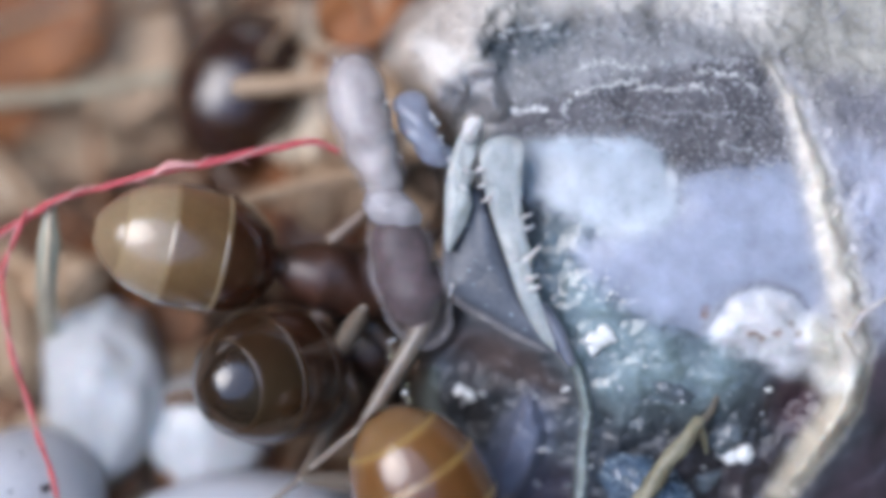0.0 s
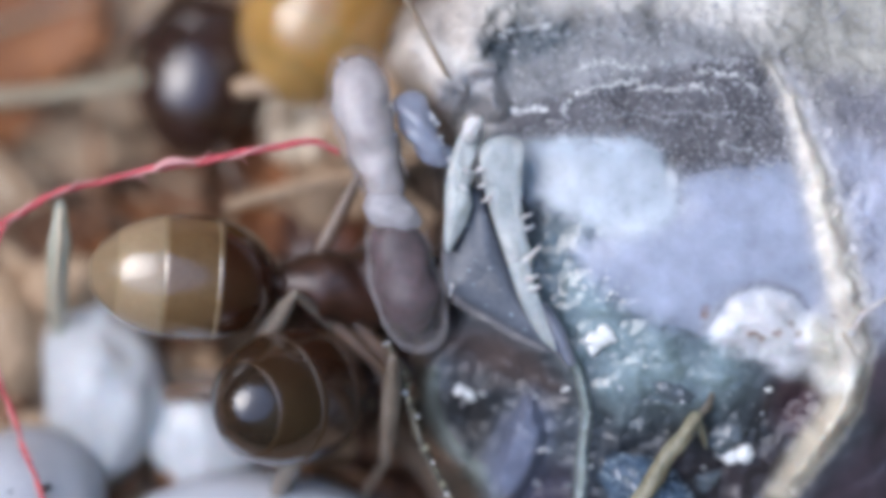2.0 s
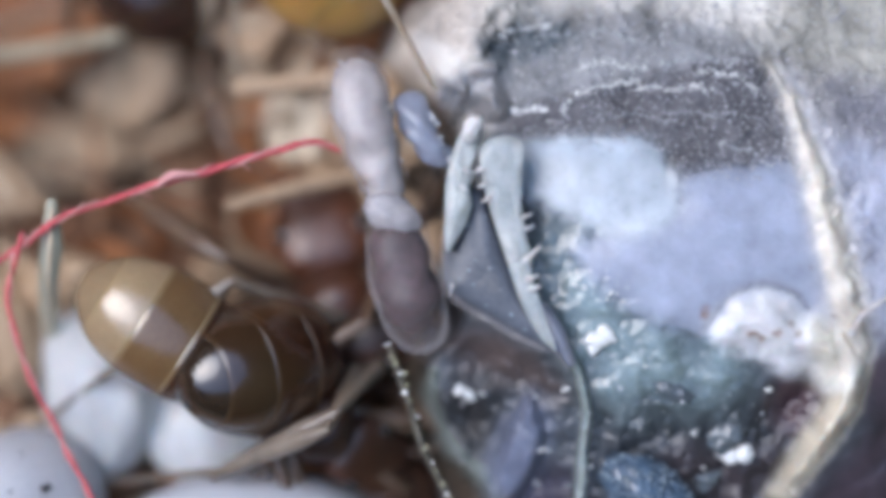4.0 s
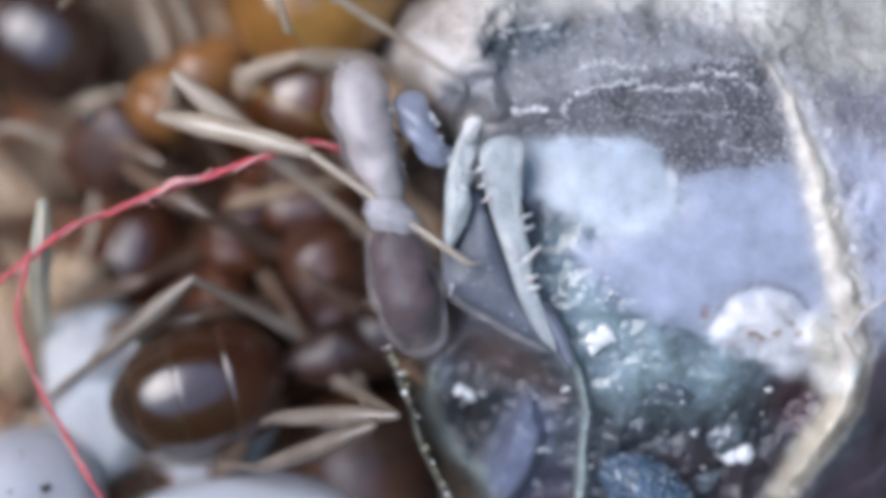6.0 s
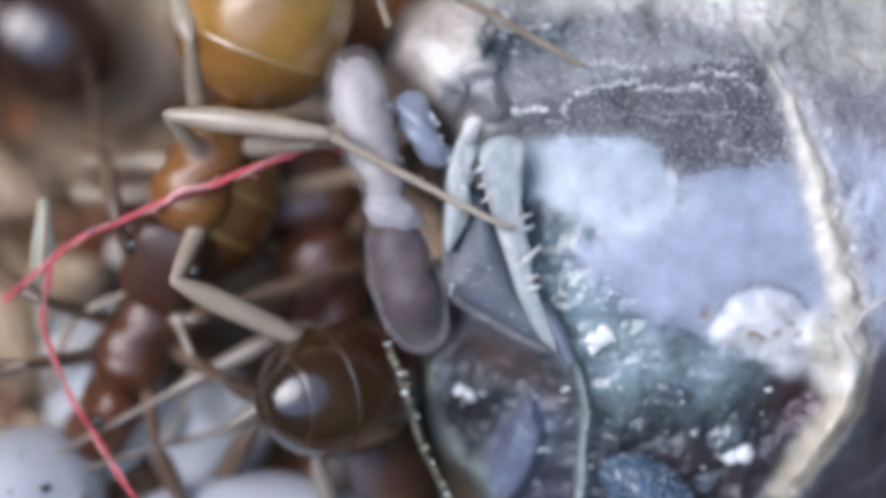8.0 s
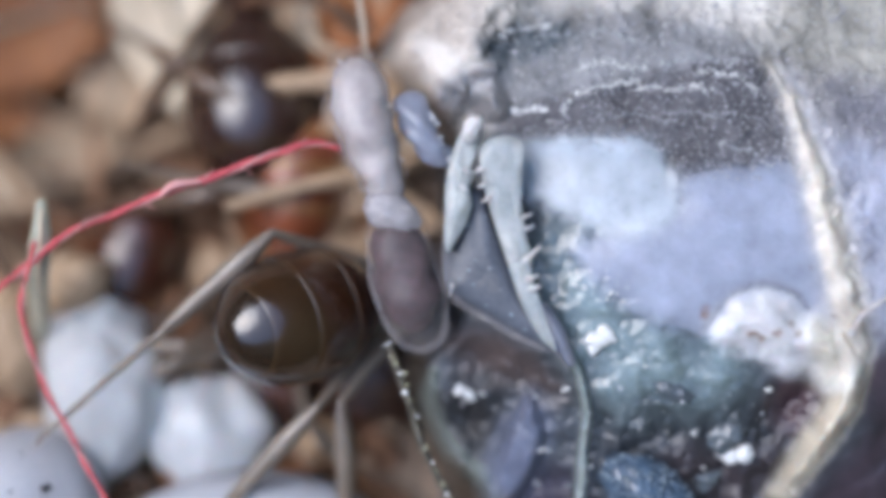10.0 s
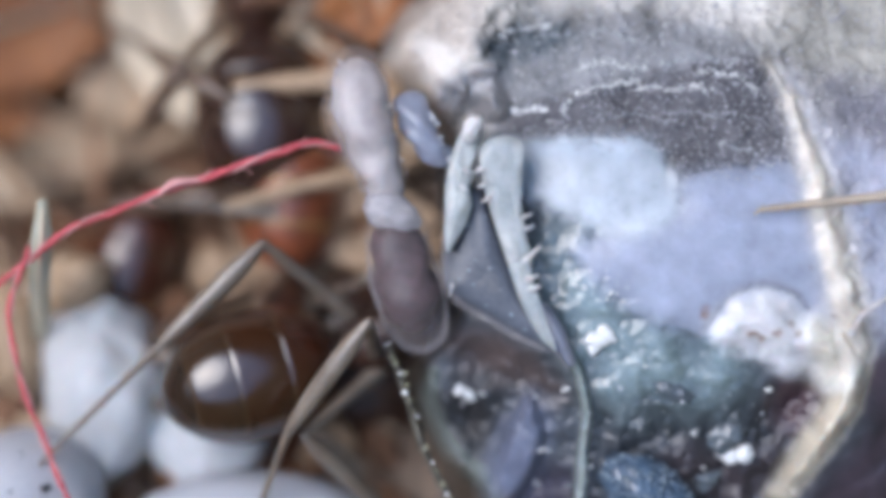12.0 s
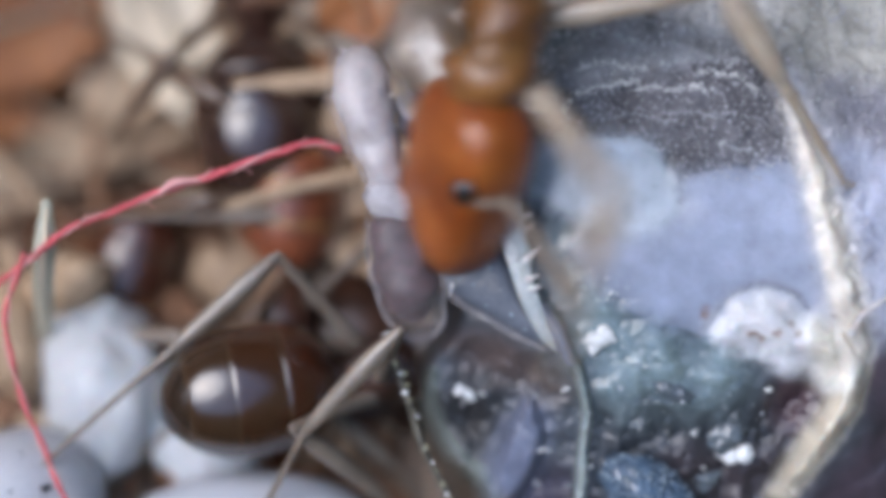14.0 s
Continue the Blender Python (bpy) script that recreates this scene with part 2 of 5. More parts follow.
def plate(outline, height, bulge=0.1, thick=0.15, rings=10, steps=6, rough=0.0, freq=2.0, lift=0.02):
    """A domed shell over a surface: closed smooth outline in the plan, height(x, y) below it, rolled edge."""
    bm = bmesh.new()
    edge = spline([(x, y, 0) for x, y in outline], steps, True)
    mid = sum(edge, Vector()) / len(edge)

    def put(p, k, drop=0.0):
        z = height(p.x, p.y) + lift + bulge * (1 - k ** 3) - drop
        if rough:
            z += rough * noise.fractal(Vector((p.x * freq, p.y * freq, 3.1)), 0.7, 2.1, 4)
        return bm.verts.new((p.x, p.y, z))
    centre = put(mid, 0)
    loops = [[put(mid.lerp(e, i / rings), i / rings) for e in edge] for i in range(1, rings + 1)]
    loops.append([put(mid.lerp(e, 1.01), 1, thick * 0.35) for e in edge])
    loops.append([put(mid.lerp(e, 1.0), 1, thick) for e in edge])
    loops.append([put(mid.lerp(e, 0.8), 1, thick) for e in edge])
    n = len(edge)
    for j in range(n):
        bm.faces.new((centre, loops[0][j], loops[0][(j + 1) % n]))
        for a, b in zip(loops, loops[1:]):
            bm.faces.new((a[j], b[j], b[(j + 1) % n], a[(j + 1) % n]))
    bm.faces.new(loops[-1][::-1])
    return bm


# ---- ground ----
def ground_height(x, y):
    """Litter floor: level under the carcass, falling away towards the far left."""
    k = (0.5 - 0.5 * math.tanh((x + 2.4) * 0.8)) * (0.5 + 0.5 * math.tanh((y - 0.3) * 0.65))
    near = math.exp(-(x * x + y * y) / 900)
    z = -3.7 * k * near + near * 0.35 * noise.fractal(Vector((x * 0.6, y * 0.6, 0)), 0.8, 2.0, 4)
    z -= 2.6 * math.exp(-((x + 1.6) ** 2 + (y + 1.3) ** 2) / 1.3)
    return z - 0.2 * near


def build_ground():
    bm = bmesh.new()
    line = [8 * s * abs(s) ** 0.6 if abs(s) <= 1 else math.copysign(8 * math.exp((abs(s) - 1) * 6.6), s) for s in np.linspace(-2, 2, 181)]
    rows = [[bm.verts.new((x, y, ground_height(x, y))) for x in line] for y in line]
    for a, b in zip(rows, rows[1:]):
        for j in range(len(line) - 1):
            bm.faces.new((a[j], a[j + 1], b[j + 1], b[j]))
    return single("ground", bm, soil_mat, 0, 0, 0, "brown crumbly soil under leaf litter", "ground", kind="structure")


build_ground()


def build_sky_ring():
    """Unseen dim ring added to narrow the sky, lower on the open side."""
    bm = bmesh.new()
    low, crest = [], []
    for i in range(72):
        a = 2 * math.pi * i / 72
        h = 2560 + 1300 * math.cos(a + 0.35) + 160 * noise.noise(Vector((i * 0.4, 0, 0)))
        low.append(bm.verts.new((2000 * math.cos(a), 2000 * math.sin(a), -5)))
        crest.append(bm.verts.new((1800 * math.cos(a), 1800 * math.sin(a), h)))
    for i in range(72):
        bm.faces.new((low[i], low[(i + 1) % 72], crest[(i + 1) % 72], crest[i]))
    single("backdrop", bm, sky_ring_mat, 0, 0, 0, "unseen dim green ring added to narrow the sky", "shrubs", kind="structure")


build_sky_ring()


# ---- the dead insect ----
def inside(outline, xs, ys, steps=5):
    """Signed distance (mm, positive inside) from a smooth closed outline, for arrays of places."""
    e = np.array([p[:2] for p in spline([(x, y, 0) for x, y in outline], steps, True)])
    f = np.roll(e, -1, 0)
    best, cross = np.full(xs.shape, 1e9), np.zeros(xs.shape, bool)
    for (ax, ay), (bx, by) in zip(e, f):
        dx, dy = bx - ax, by - ay
        t = np.clip(((xs - ax) * dx + (ys - ay) * dy) / (dx * dx + dy * dy + 1e-12), 0, 1)
        best = np.minimum(best, (xs - ax - t * dx) ** 2 + (ys - ay - t * dy) ** 2)
        if ay != by:
            cross ^= ((ay > ys) != (by > ys)) & (xs < ax + (ys - ay) * dx / dy)
    return np.where(cross, 1, -1) * np.sqrt(best)


def along(line, xs, ys):
    """How far inside a band of changing half-width each place lies; line holds (x, y) places and then the half-widths."""
    pts, radii = line
    p = np.array([q[:2] for q in spline([(x, y, 0) for x, y in pts], 6)])
    rr = np.interp(np.linspace(0, 1, len(p)), np.linspace(0, 1, len(radii)), radii)
    best = np.full(xs.shape, -1e9)
    for (ax, ay), (bx, by), ra, rb in zip(p, p[1:], rr, rr[1:]):
        dx, dy = bx - ax, by - ay
        t = np.clip(((xs - ax) * dx + (ys - ay) * dy) / (dx * dx + dy * dy + 1e-12), 0, 1)
        best = np.maximum(best, ra + (rb - ra) * t - np.hypot(xs - ax - t * dx, ys - ay - t * dy))
    return best


def ease(a, b, x):
    t = np.clip((x - a) / (b - a), 0, 1)
    return t * t * (3 - 2 * t)


def grain(xs, ys, freq, seed=0.0, octaves=4):
    """Fractal noise at each place."""
    out = np.empty(xs.shape)
    for i in np.ndindex(xs.shape):
        out[i] = noise.fractal(Vector((xs[i] * freq, ys[i] * freq, seed)), 0.75, 2.1, octaves)
    return out


BODY = [(-0.896, 2.808), (-0.752, 3.448), (0.128, 4.008), (3.328, 4.488), (7.328, 4.488), (8.928, 0.328), (7.808, -4.152), (3.328, -4.552), (0.368, -4.152), (-0.072, -3.272), (-0.416, -2.352), (-0.672, -1.592), (-0.152, -0.952), (0.048, 0.088), (-0.032, 1.128), (-0.432, 1.928)]
# name, material, label, outline, pigment, edge softness, edge raggedness, lift
ZONES = [
    ("body", core_mat, "dark wet inner tissue", None, (0.056, 0.066, 0.084), 0, 0, 0),
    ("neck", bluegrey_mat, "greyish beige neck lobes", [(-0.896, 2.808), (-0.672, 3.688), (0.928, 4.488), (1.408, 3.368), (0.928, 2.728), (0.688, 2.088), (0.128, 1.688), (-0.392, 2.008)], (0.5, 0.45, 0.41), 0.4, 0.2, 0.05, 0.5, 0.6),
    ("collar_edge", bluegrey_mat, "grey beige frosted collar edge", [(0.608, 3.688), (1.728, 4.728), (5.728, 4.728), (5.248, 3.208), (4.368, 2.768), (2.928, 3.208), (1.408, 3.048), (0.608, 2.888)], (0.53, 0.52, 0.505), 0.4, 0.18, 0.05),
    ("collar", bluegrey_mat, "blue-grey pitted collar", [(0.528, 2.768), (1.328, 3.168), (2.928, 3.288), (4.208, 2.928), (4.368, 2.328), (3.008, 2.248), (1.808, 2.008), (0.928, 2.048)], (0.23, 0.24, 0.265), 0.3, 0.18, 0.12),
    ("collar_corner", bluegrey_mat, "dark blue-grey collar corner", [(0.544, 2.928), (1.328, 3.192), (1.888, 3.032), (1.408, 2.688), (0.768, 2.632)], (0.08, 0.1, 0.12), 0.2, 0.2, 0.02),
    ("speckled_plate", speckled_mat, "dark grey plate with pale specks", [(0.888, 1.968), (1.728, 2.168), (3.008, 2.448), (4.368, 2.648), (4.808, 1.928), (4.848, 1.048), (3.408, 0.888), (3.008, 1.208), (1.728, 1.368), (0.848, 1.528)], (0.14, 0.14, 0.165), 0.14, 0.08, 0.08),
    ("rear_segment", lavender_mat, "pale lavender rear segment", [(5.088, 2.328), (5.888, 2.568), (8.928, 2.328), (8.928, -1.432), (6.048, -1.432), (5.728, 0.168)], (0.41, 0.44, 0.56), 0.35, 0.2, 0.1),
    ("frosted_shoulder", bluegrey_mat, "yellowish grey frosted shoulder", [(4.608, 3.208), (5.568, 4.168), (8.928, 4.728), (8.928, 2.328), (6.368, 1.848), (5.328, 1.688), (4.848, 2.568)], (0.47, 0.465, 0.43), 0.4, 0.3, 0.08),
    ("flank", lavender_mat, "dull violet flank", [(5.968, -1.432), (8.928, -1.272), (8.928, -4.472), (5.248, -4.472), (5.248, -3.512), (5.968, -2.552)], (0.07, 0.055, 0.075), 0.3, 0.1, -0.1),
    ("wet_tissue", teal_mat, "glistening teal tissue", [(1.248, 0.008), (2.048, 0.168), (2.768, -0.792), (3.888, -1.192), (4.208, -1.752), (3.7, -2.15), (2.928, -2.15), (2.3, -2.1), (1.968, -1.672), (1.528, -0.952)], (0.21, 0.285, 0.315), 0.6, 0.18, 0.02),
    ("side_plate", lavender_mat, "smooth lavender plate", [(3.368, 1.032), (4.128, 1.128), (4.928, 1.128), (5.408, 0.168), (5.728, -1.112), (4.928, -1.032), (3.968, -1.192), (3.008, -1.032), (2.208, -0.552), (1.808, 0.008), (2.688, 0.328), (3.248, 0.568)], (0.33, 0.375, 0.5), 0.22, 0.06, 0.08),
    # sky reflection painted as a pale blue patch of pigment
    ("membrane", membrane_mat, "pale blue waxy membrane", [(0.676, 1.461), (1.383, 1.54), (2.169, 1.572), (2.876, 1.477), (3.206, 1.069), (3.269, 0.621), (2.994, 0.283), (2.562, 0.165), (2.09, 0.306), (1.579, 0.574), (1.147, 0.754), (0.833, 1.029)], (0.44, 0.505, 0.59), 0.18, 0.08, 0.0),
    ("rim_margin", lavender_mat, "whitish margin along the rim", [(4.704, 2.528), (4.968, 2.408), (5.328, 1.448), (5.768, 0.008), (5.968, -1.272), (5.568, -1.432), (5.248, -0.472), (5.024, 0.648), (4.808, 1.608)], (0.48, 0.48, 0.52), 0.3, 0.04, 0.02),
    ("violet_hollow", bluegrey_mat, "grey violet sunken band", [(5.248, 2.408), (5.888, 2.328), (6.848, 2.088), (6.848, 1.208), (5.968, 1.448), (5.408, 1.608)], (0.25, 0.25, 0.3), 0.35, 0.15, -0.06),
    ("lobe", lavender_mat, "smooth grey-white lobe", ([(-0.576, 2.768), (-0.112, 2.584), (0.328, 2.472)], [0.3, 0.34, 0.26]), (0.66, 0.63, 0.6), 0.15, 0.06, 0.0, 0.35, 0.3),
    ("lobe", lavender_mat, "smooth slate grey lobe", ([(0.128, 2.152), (0.496, 2.232), (0.736, 2.008)], [0.24, 0.34, 0.24]), (0.27, 0.27, 0.29), 0.15, 0.06, 0.0, 0.3, 0.3),
    ("brown_margin", core_mat, "brown translucent outer margin", [(-0.752, -1.512), (-0.272, -1.432), (-0.112, -2.232), (0.208, -2.872), (0.688, -3.672), (0.128, -3.832), (-0.352, -2.872), (-0.632, -2.072)], (0.085, 0.066, 0.05), 0.2, 0.08, 0.0),
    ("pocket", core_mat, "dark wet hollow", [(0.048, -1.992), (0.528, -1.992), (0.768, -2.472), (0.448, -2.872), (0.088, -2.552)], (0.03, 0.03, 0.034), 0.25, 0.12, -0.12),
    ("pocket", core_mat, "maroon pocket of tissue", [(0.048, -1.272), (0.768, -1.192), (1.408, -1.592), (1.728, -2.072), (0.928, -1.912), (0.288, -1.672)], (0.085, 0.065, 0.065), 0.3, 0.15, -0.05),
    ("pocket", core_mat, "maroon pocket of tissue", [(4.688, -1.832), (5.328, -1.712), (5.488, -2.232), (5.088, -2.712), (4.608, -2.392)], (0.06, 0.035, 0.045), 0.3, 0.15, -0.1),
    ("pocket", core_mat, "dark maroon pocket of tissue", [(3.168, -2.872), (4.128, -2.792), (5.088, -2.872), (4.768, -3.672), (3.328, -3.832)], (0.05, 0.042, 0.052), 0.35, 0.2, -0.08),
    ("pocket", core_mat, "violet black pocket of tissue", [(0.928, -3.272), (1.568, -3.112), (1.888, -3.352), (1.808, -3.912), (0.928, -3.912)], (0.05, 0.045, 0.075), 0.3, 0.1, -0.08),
    ("torn_edge", core_mat, "grey translucent torn edge", ([(-0.128, -1.752), (-0.216, -2.112), (-0.152, -2.432), (0.088, -2.872), (0.528, -3.272), (0.848, -3.672)], [0.06, 0.12, 0.14, 0.13, 0.12, 0.12]), (0.24, 0.28, 0.27), 0.1, 0.03, 0.0, 0.16, 0.14),
    ("swollen_lobe", lavender_mat, "lavender blue swollen lobe", ([(1.232, -2.168), (1.168, -2.592), (1.048, -3.032), (0.928, -3.432)], [0.1, 0.3, 0.32, 0.26]), (0.15, 0.175, 0.265), 0.25, 0.03, 0.0, 0.26, 0.19),
    ("strap", membrane_mat, "pale grey-green strap", ([(1.472, -0.952), (1.696, -1.312), (1.904, -1.752), (2.024, -2.352), (1.984, -2.872), (1.936, -3.672)], [0.06, 0.065, 0.06, 0.07, 0.065, 0.08]), (0.29, 0.35, 0.36), 0.05, 0.015, 0.0, 0.2, 0.07),
    ("lower_rim", ridge_mat, "ivory lower rim", ([(5.538, -1.247), (5.695, -1.639), (5.64, -2.032), (5.428, -2.463), (5.146, -2.855), (4.793, -3.483)], [0.18, 0.24, 0.24, 0.22, 0.2, 0.18]), (0.52, 0.48, 0.4), 0.14, 0.05, 0.0, 0.2, 0.24),
    ("crease", core_mat, "dark crease above the knob", ([(3.543, -1.163), (3.777, -0.89), (4.027, -0.617), (4.378, -0.476), (4.807, -0.554), (5.057, -0.812)], [0.03, 0.05, 0.05, 0.05, 0.05, 0.03]), (0.27, 0.29, 0.36), 0.12, 0.06, -0.02),
    ("knob", ridge_mat, "lavender white waxy knob", [(3.724, -1.083), (4.02, -0.709), (4.371, -0.577), (4.799, -0.678), (4.994, -0.896), (5.306, -0.927), (5.617, -1.176), (5.781, -1.55), (5.718, -1.901), (5.407, -1.94), (5.072, -1.745), (4.76, -1.691), (4.254, -1.488), (3.903, -1.317)], (0.62, 0.64, 0.7), 0.16, 0.1, 0.0, 0.2, 0.5),
    ("knob_shoulder", ridge_mat, "cream white shoulder of the knob", [(5.111, -1.044), (5.383, -1.005), (5.656, -1.317), (5.765, -1.628), (5.656, -1.94), (5.306, -1.901), (5.111, -1.55)], (0.7, 0.67, 0.6), 0.25, 0.05, 0.0),
    ("rim", ridge_mat, "white raised rim", ([(4.528, 2.632), (4.832, 2.048), (5.032, 1.448), (5.304, 0.488), (5.552, -0.472), (5.744, -1.352)], [0.04, 0.08, 0.14, 0.21, 0.23, 0.24]), (0.68, 0.645, 0.59), 0.16, 0.07, 0.0, 0.12, 0.2),
]


def build_shell(insect):
    """The upper surface of the carcass as one continuous relief, cut into its plates."""
    us, vs = np.arange(-0.9, 8.4, 0.03), np.arange(4.4, -4.5, -0.03)
    xs, ys = np.meshgrid(us, vs)
    ragged, fine = grain(xs, ys, 2.2, 1.0), grain(xs, ys, 5.0, 7.0, 3)
    edge = inside(BODY, xs, ys)
    dx, dy = np.abs(xs - 4.2) / 5.6, np.abs(ys - 0.1) / 5.4
    z = 2.55 * np.maximum(0, 1 - dx ** 2.6 * 0.8 - dy ** 2.4 * 0.75) ** 0.6
    z = z * np.sqrt(np.clip(ease(-0.05, 0.5, edge), 0, 1)) 
    z += 0.03 * ragged * (1 - ease(-0.1, 0.3, inside([(0.768, 1.568), (4.848, 1.208), (5.568, -0.952), (2.928, -1.032)], xs, ys)))
    colour = np.empty(xs.shape + (3,))
    colour[:] = ZONES[0][4]
    pick, crest = np.zeros(xs.shape, int), np.zeros(xs.shape)
    SMOOTH = next(row[3] for row in ZONES if row[0] == "swollen_lobe")
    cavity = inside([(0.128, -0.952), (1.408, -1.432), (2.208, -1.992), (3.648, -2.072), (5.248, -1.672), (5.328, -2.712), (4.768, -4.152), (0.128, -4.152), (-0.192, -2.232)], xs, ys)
    z += ease(0, 0.6, cavity) * (-0.2 + (0.12 * ragged + 0.03 * fine) * (1 - 0.85 * ease(-0.3, 0.05, along(SMOOTH, xs, ys))))
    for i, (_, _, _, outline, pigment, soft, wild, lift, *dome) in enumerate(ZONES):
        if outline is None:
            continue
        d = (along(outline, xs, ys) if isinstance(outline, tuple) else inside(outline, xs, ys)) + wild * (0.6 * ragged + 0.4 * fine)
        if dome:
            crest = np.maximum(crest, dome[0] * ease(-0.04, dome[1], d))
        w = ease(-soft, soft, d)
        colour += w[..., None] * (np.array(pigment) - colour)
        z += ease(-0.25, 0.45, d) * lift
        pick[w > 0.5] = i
    z += crest
    # rusty stains on the knob
    for sx, sy, sr in ((4.41, -1.254, 0.13), (4.628, -1.176, 0.1), (4.838, -1.021, 0.12), (4.939, -1.161, 0.07), (4.254, -1.161, 0.06), (3.576, -0.81, 0.1), (3.631, -0.943, 0.05), (5.111, -0.771, 0.07), (4.994, 0.319, 0.06), (5.111, -0.226, 0.05), (5.407, -0.927, 0.05)):
        w = ease(0.0, 0.12, sr - np.hypot(xs - sx, (ys - sy) * 1.3) + 0.14 * fine) * 0.75
        colour += w[..., None] * (np.array((0.26, 0.17, 0.13)) - colour)
    # creases across the speckled plate and its collar
    crease = ease(-0.1, 0.5, inside(ZONES[5][3], xs, ys)) * np.maximum(0, np.sin(ys * 15 + xs * 2.2 + 2.2 * ragged)) ** 3
    z += 0.035 * crease + 0.022 * fine * (pick < 6) + 0.02 * ragged * (pick == 9)
    # colour varies with the relief noise; the torn hollow gets darker blotches
    colour *= (1 + np.where(pick >= 10, 0.18, 0.35) * ragged)[..., None]
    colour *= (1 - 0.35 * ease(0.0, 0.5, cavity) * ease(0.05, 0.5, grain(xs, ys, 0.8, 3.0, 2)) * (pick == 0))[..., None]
    colour *= (1 + np.where(pick >= 10, 0.22, 0.3) * grain(xs, ys, 0.7, 12.0, 3))[..., None]
    colour = np.clip(colour * np.array((1.03, 1.0, 0.94)), 0.01, 0.9)
    z = np.where(edge > -0.04, z, -0.6)
    rows, cols = xs.shape
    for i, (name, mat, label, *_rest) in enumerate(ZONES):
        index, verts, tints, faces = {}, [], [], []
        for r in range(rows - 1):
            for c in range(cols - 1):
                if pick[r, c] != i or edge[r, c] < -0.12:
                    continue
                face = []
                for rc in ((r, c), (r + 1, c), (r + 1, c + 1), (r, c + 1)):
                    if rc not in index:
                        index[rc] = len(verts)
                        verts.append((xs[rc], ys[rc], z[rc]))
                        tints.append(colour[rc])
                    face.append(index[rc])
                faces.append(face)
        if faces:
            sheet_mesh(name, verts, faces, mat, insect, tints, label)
    return us, vs, z


insect = thing("dead_insect", 3.0, 0, -0.3, "dead bluish grey insect with a torn translucent shell lying on litter", "insect")
SHELL_X, SHELL_Y, SHELL_Z = build_shell(insect)


def top(x, y):
    """Height of the carcass at a place."""
    i = int(np.clip(round((SHELL_Y[0] - y) / 0.03), 0, len(SHELL_Y) - 1))
    j = int(np.clip(round((x - SHELL_X[0]) / 0.03), 0, len(SHELL_X) - 1))
    return float(SHELL_Z[i, j])


# bristle by the knob
bm = rod([(5.628, -1.158, 2.85), (5.769, -0.882, 3), (6.096, -0.647, 3.1)], [0.06, 0.045, 0.025], seg=8)
part("bristle", bm, rim_mat, insect, "white bristle")

# spiny leg folded against the body
bm = plate([(0.085, 0.626), (0.472, 0.858), (0.781, 0.085), (1.129, -0.688), (1.554, -1.4), (1.129, -1.214), (0.588, -0.92), (0.085, -0.572), (0.015, -0.07)], lambda x, y: 2.45 + 0.12 * x, 0.1, 0.2, rough=0.025)
web = part("spiny_leg", bm, web_mat, insect, "dark grey translucent leg plate")
bm = plate([(0.419, 1.777), (0.559, 1.668), (0.497, 1.389), (0.372, 1.156), (0.435, 1.001), (0.372, 0.823), (0.41, 0.613), (0.31, 0.32), (0.17, 0.08), (0.08, -0.04), (0.03, 0.04), (0.015, 0.3), (0.023, 0.629), (0.047, 0.978), (0.132, 1.342), (0.264, 1.622)], lambda x, y: 2.76, 0.07, 0.14, rough=0.035, freq=4)
part("blade", bm, blade_mat, web, "pale toothed blade")
part("tip", lump((0.402, 1.633, 2.98), (0.13, 0.2, 0.1), turn=(0, 0, -25), rough=0.3), rim_mat, web, "white blade tip")
bm = plate([(0.512, 1.342), (0.72, 1.53), (1.04, 1.5), (1.1, 1.25), (1.04, 0.861), (1.1, 0.535), (1.148, 0.163), (1.242, -0.109), (1.211, -0.38), (1.304, -0.691), (1.459, -1.117), (1.568, -1.405), (1.304, -1.172), (1.071, -0.729), (0.885, -0.186), (0.745, 0.241), (0.605, 0.691), (0.528, 1.055)], lambda x, y: 2.8 + 0.06 * (y + 0.5), 0.05, 0.14, rough=0.035, freq=4)
part("blade", bm, blade_mat, web, "pale toothed blade")
part("web_margin", rod([(0.047, 0.437, 2.75), (0.016, -0.07, 2.7), (0.102, -0.619, 2.62), (0.635, -0.98, 2.6), (1.145, -1.262, 2.6), (1.615, -1.466, 2.6)], [0.03, 0.05, 0.07, 0.06, 0.065, 0.04], rough=0.7), margin_mat, web, "clear margin of the leg plate")
for p, q, r in (((1.129, -0.162, 3), (1.336, 0.039, 3.05), 0.05), ((1.162, -0.411, 2.95), (1.307, -0.363, 3), 0.045), ((1.193, -0.55, 2.95), (1.322, -0.518, 3), 0.045), ((1.09, 0.433, 3), (1.222, 0.487, 3), 0.03), ((1.129, 0.278, 3), (1.253, 0.317, 3), 0.03), ((0.51, 1.089, 3.05), (0.418, 1.044, 3), 0.035), ((0.571, 0.896, 3.05), (0.479, 0.843, 3), 0.035), ((0.618, 0.703, 3.05), (0.526, 0.642, 3), 0.035), ((0.293, 1.089, 3.05), (0.387, 1.029, 3), 0.03), ((0.263, 0.858, 3), (0.356, 0.797, 3), 0.03), ((0.125, -0.498, 2.8), (0.086, -0.656, 2.7), 0.03)):
    part("spine", rod([p, q], [r, r * 0.4], seg=6, steps=2), rim_mat, web, "short white spine")
bm = rod([(1.38, -0.815, 2.6), (1.573, -1.166, 2.65), (1.772, -1.56, 2.6)], [0.1, 0.13, 0.08], seg=10)
part("shin", bm, lobe_mat, web, "slaty blue inner segment")

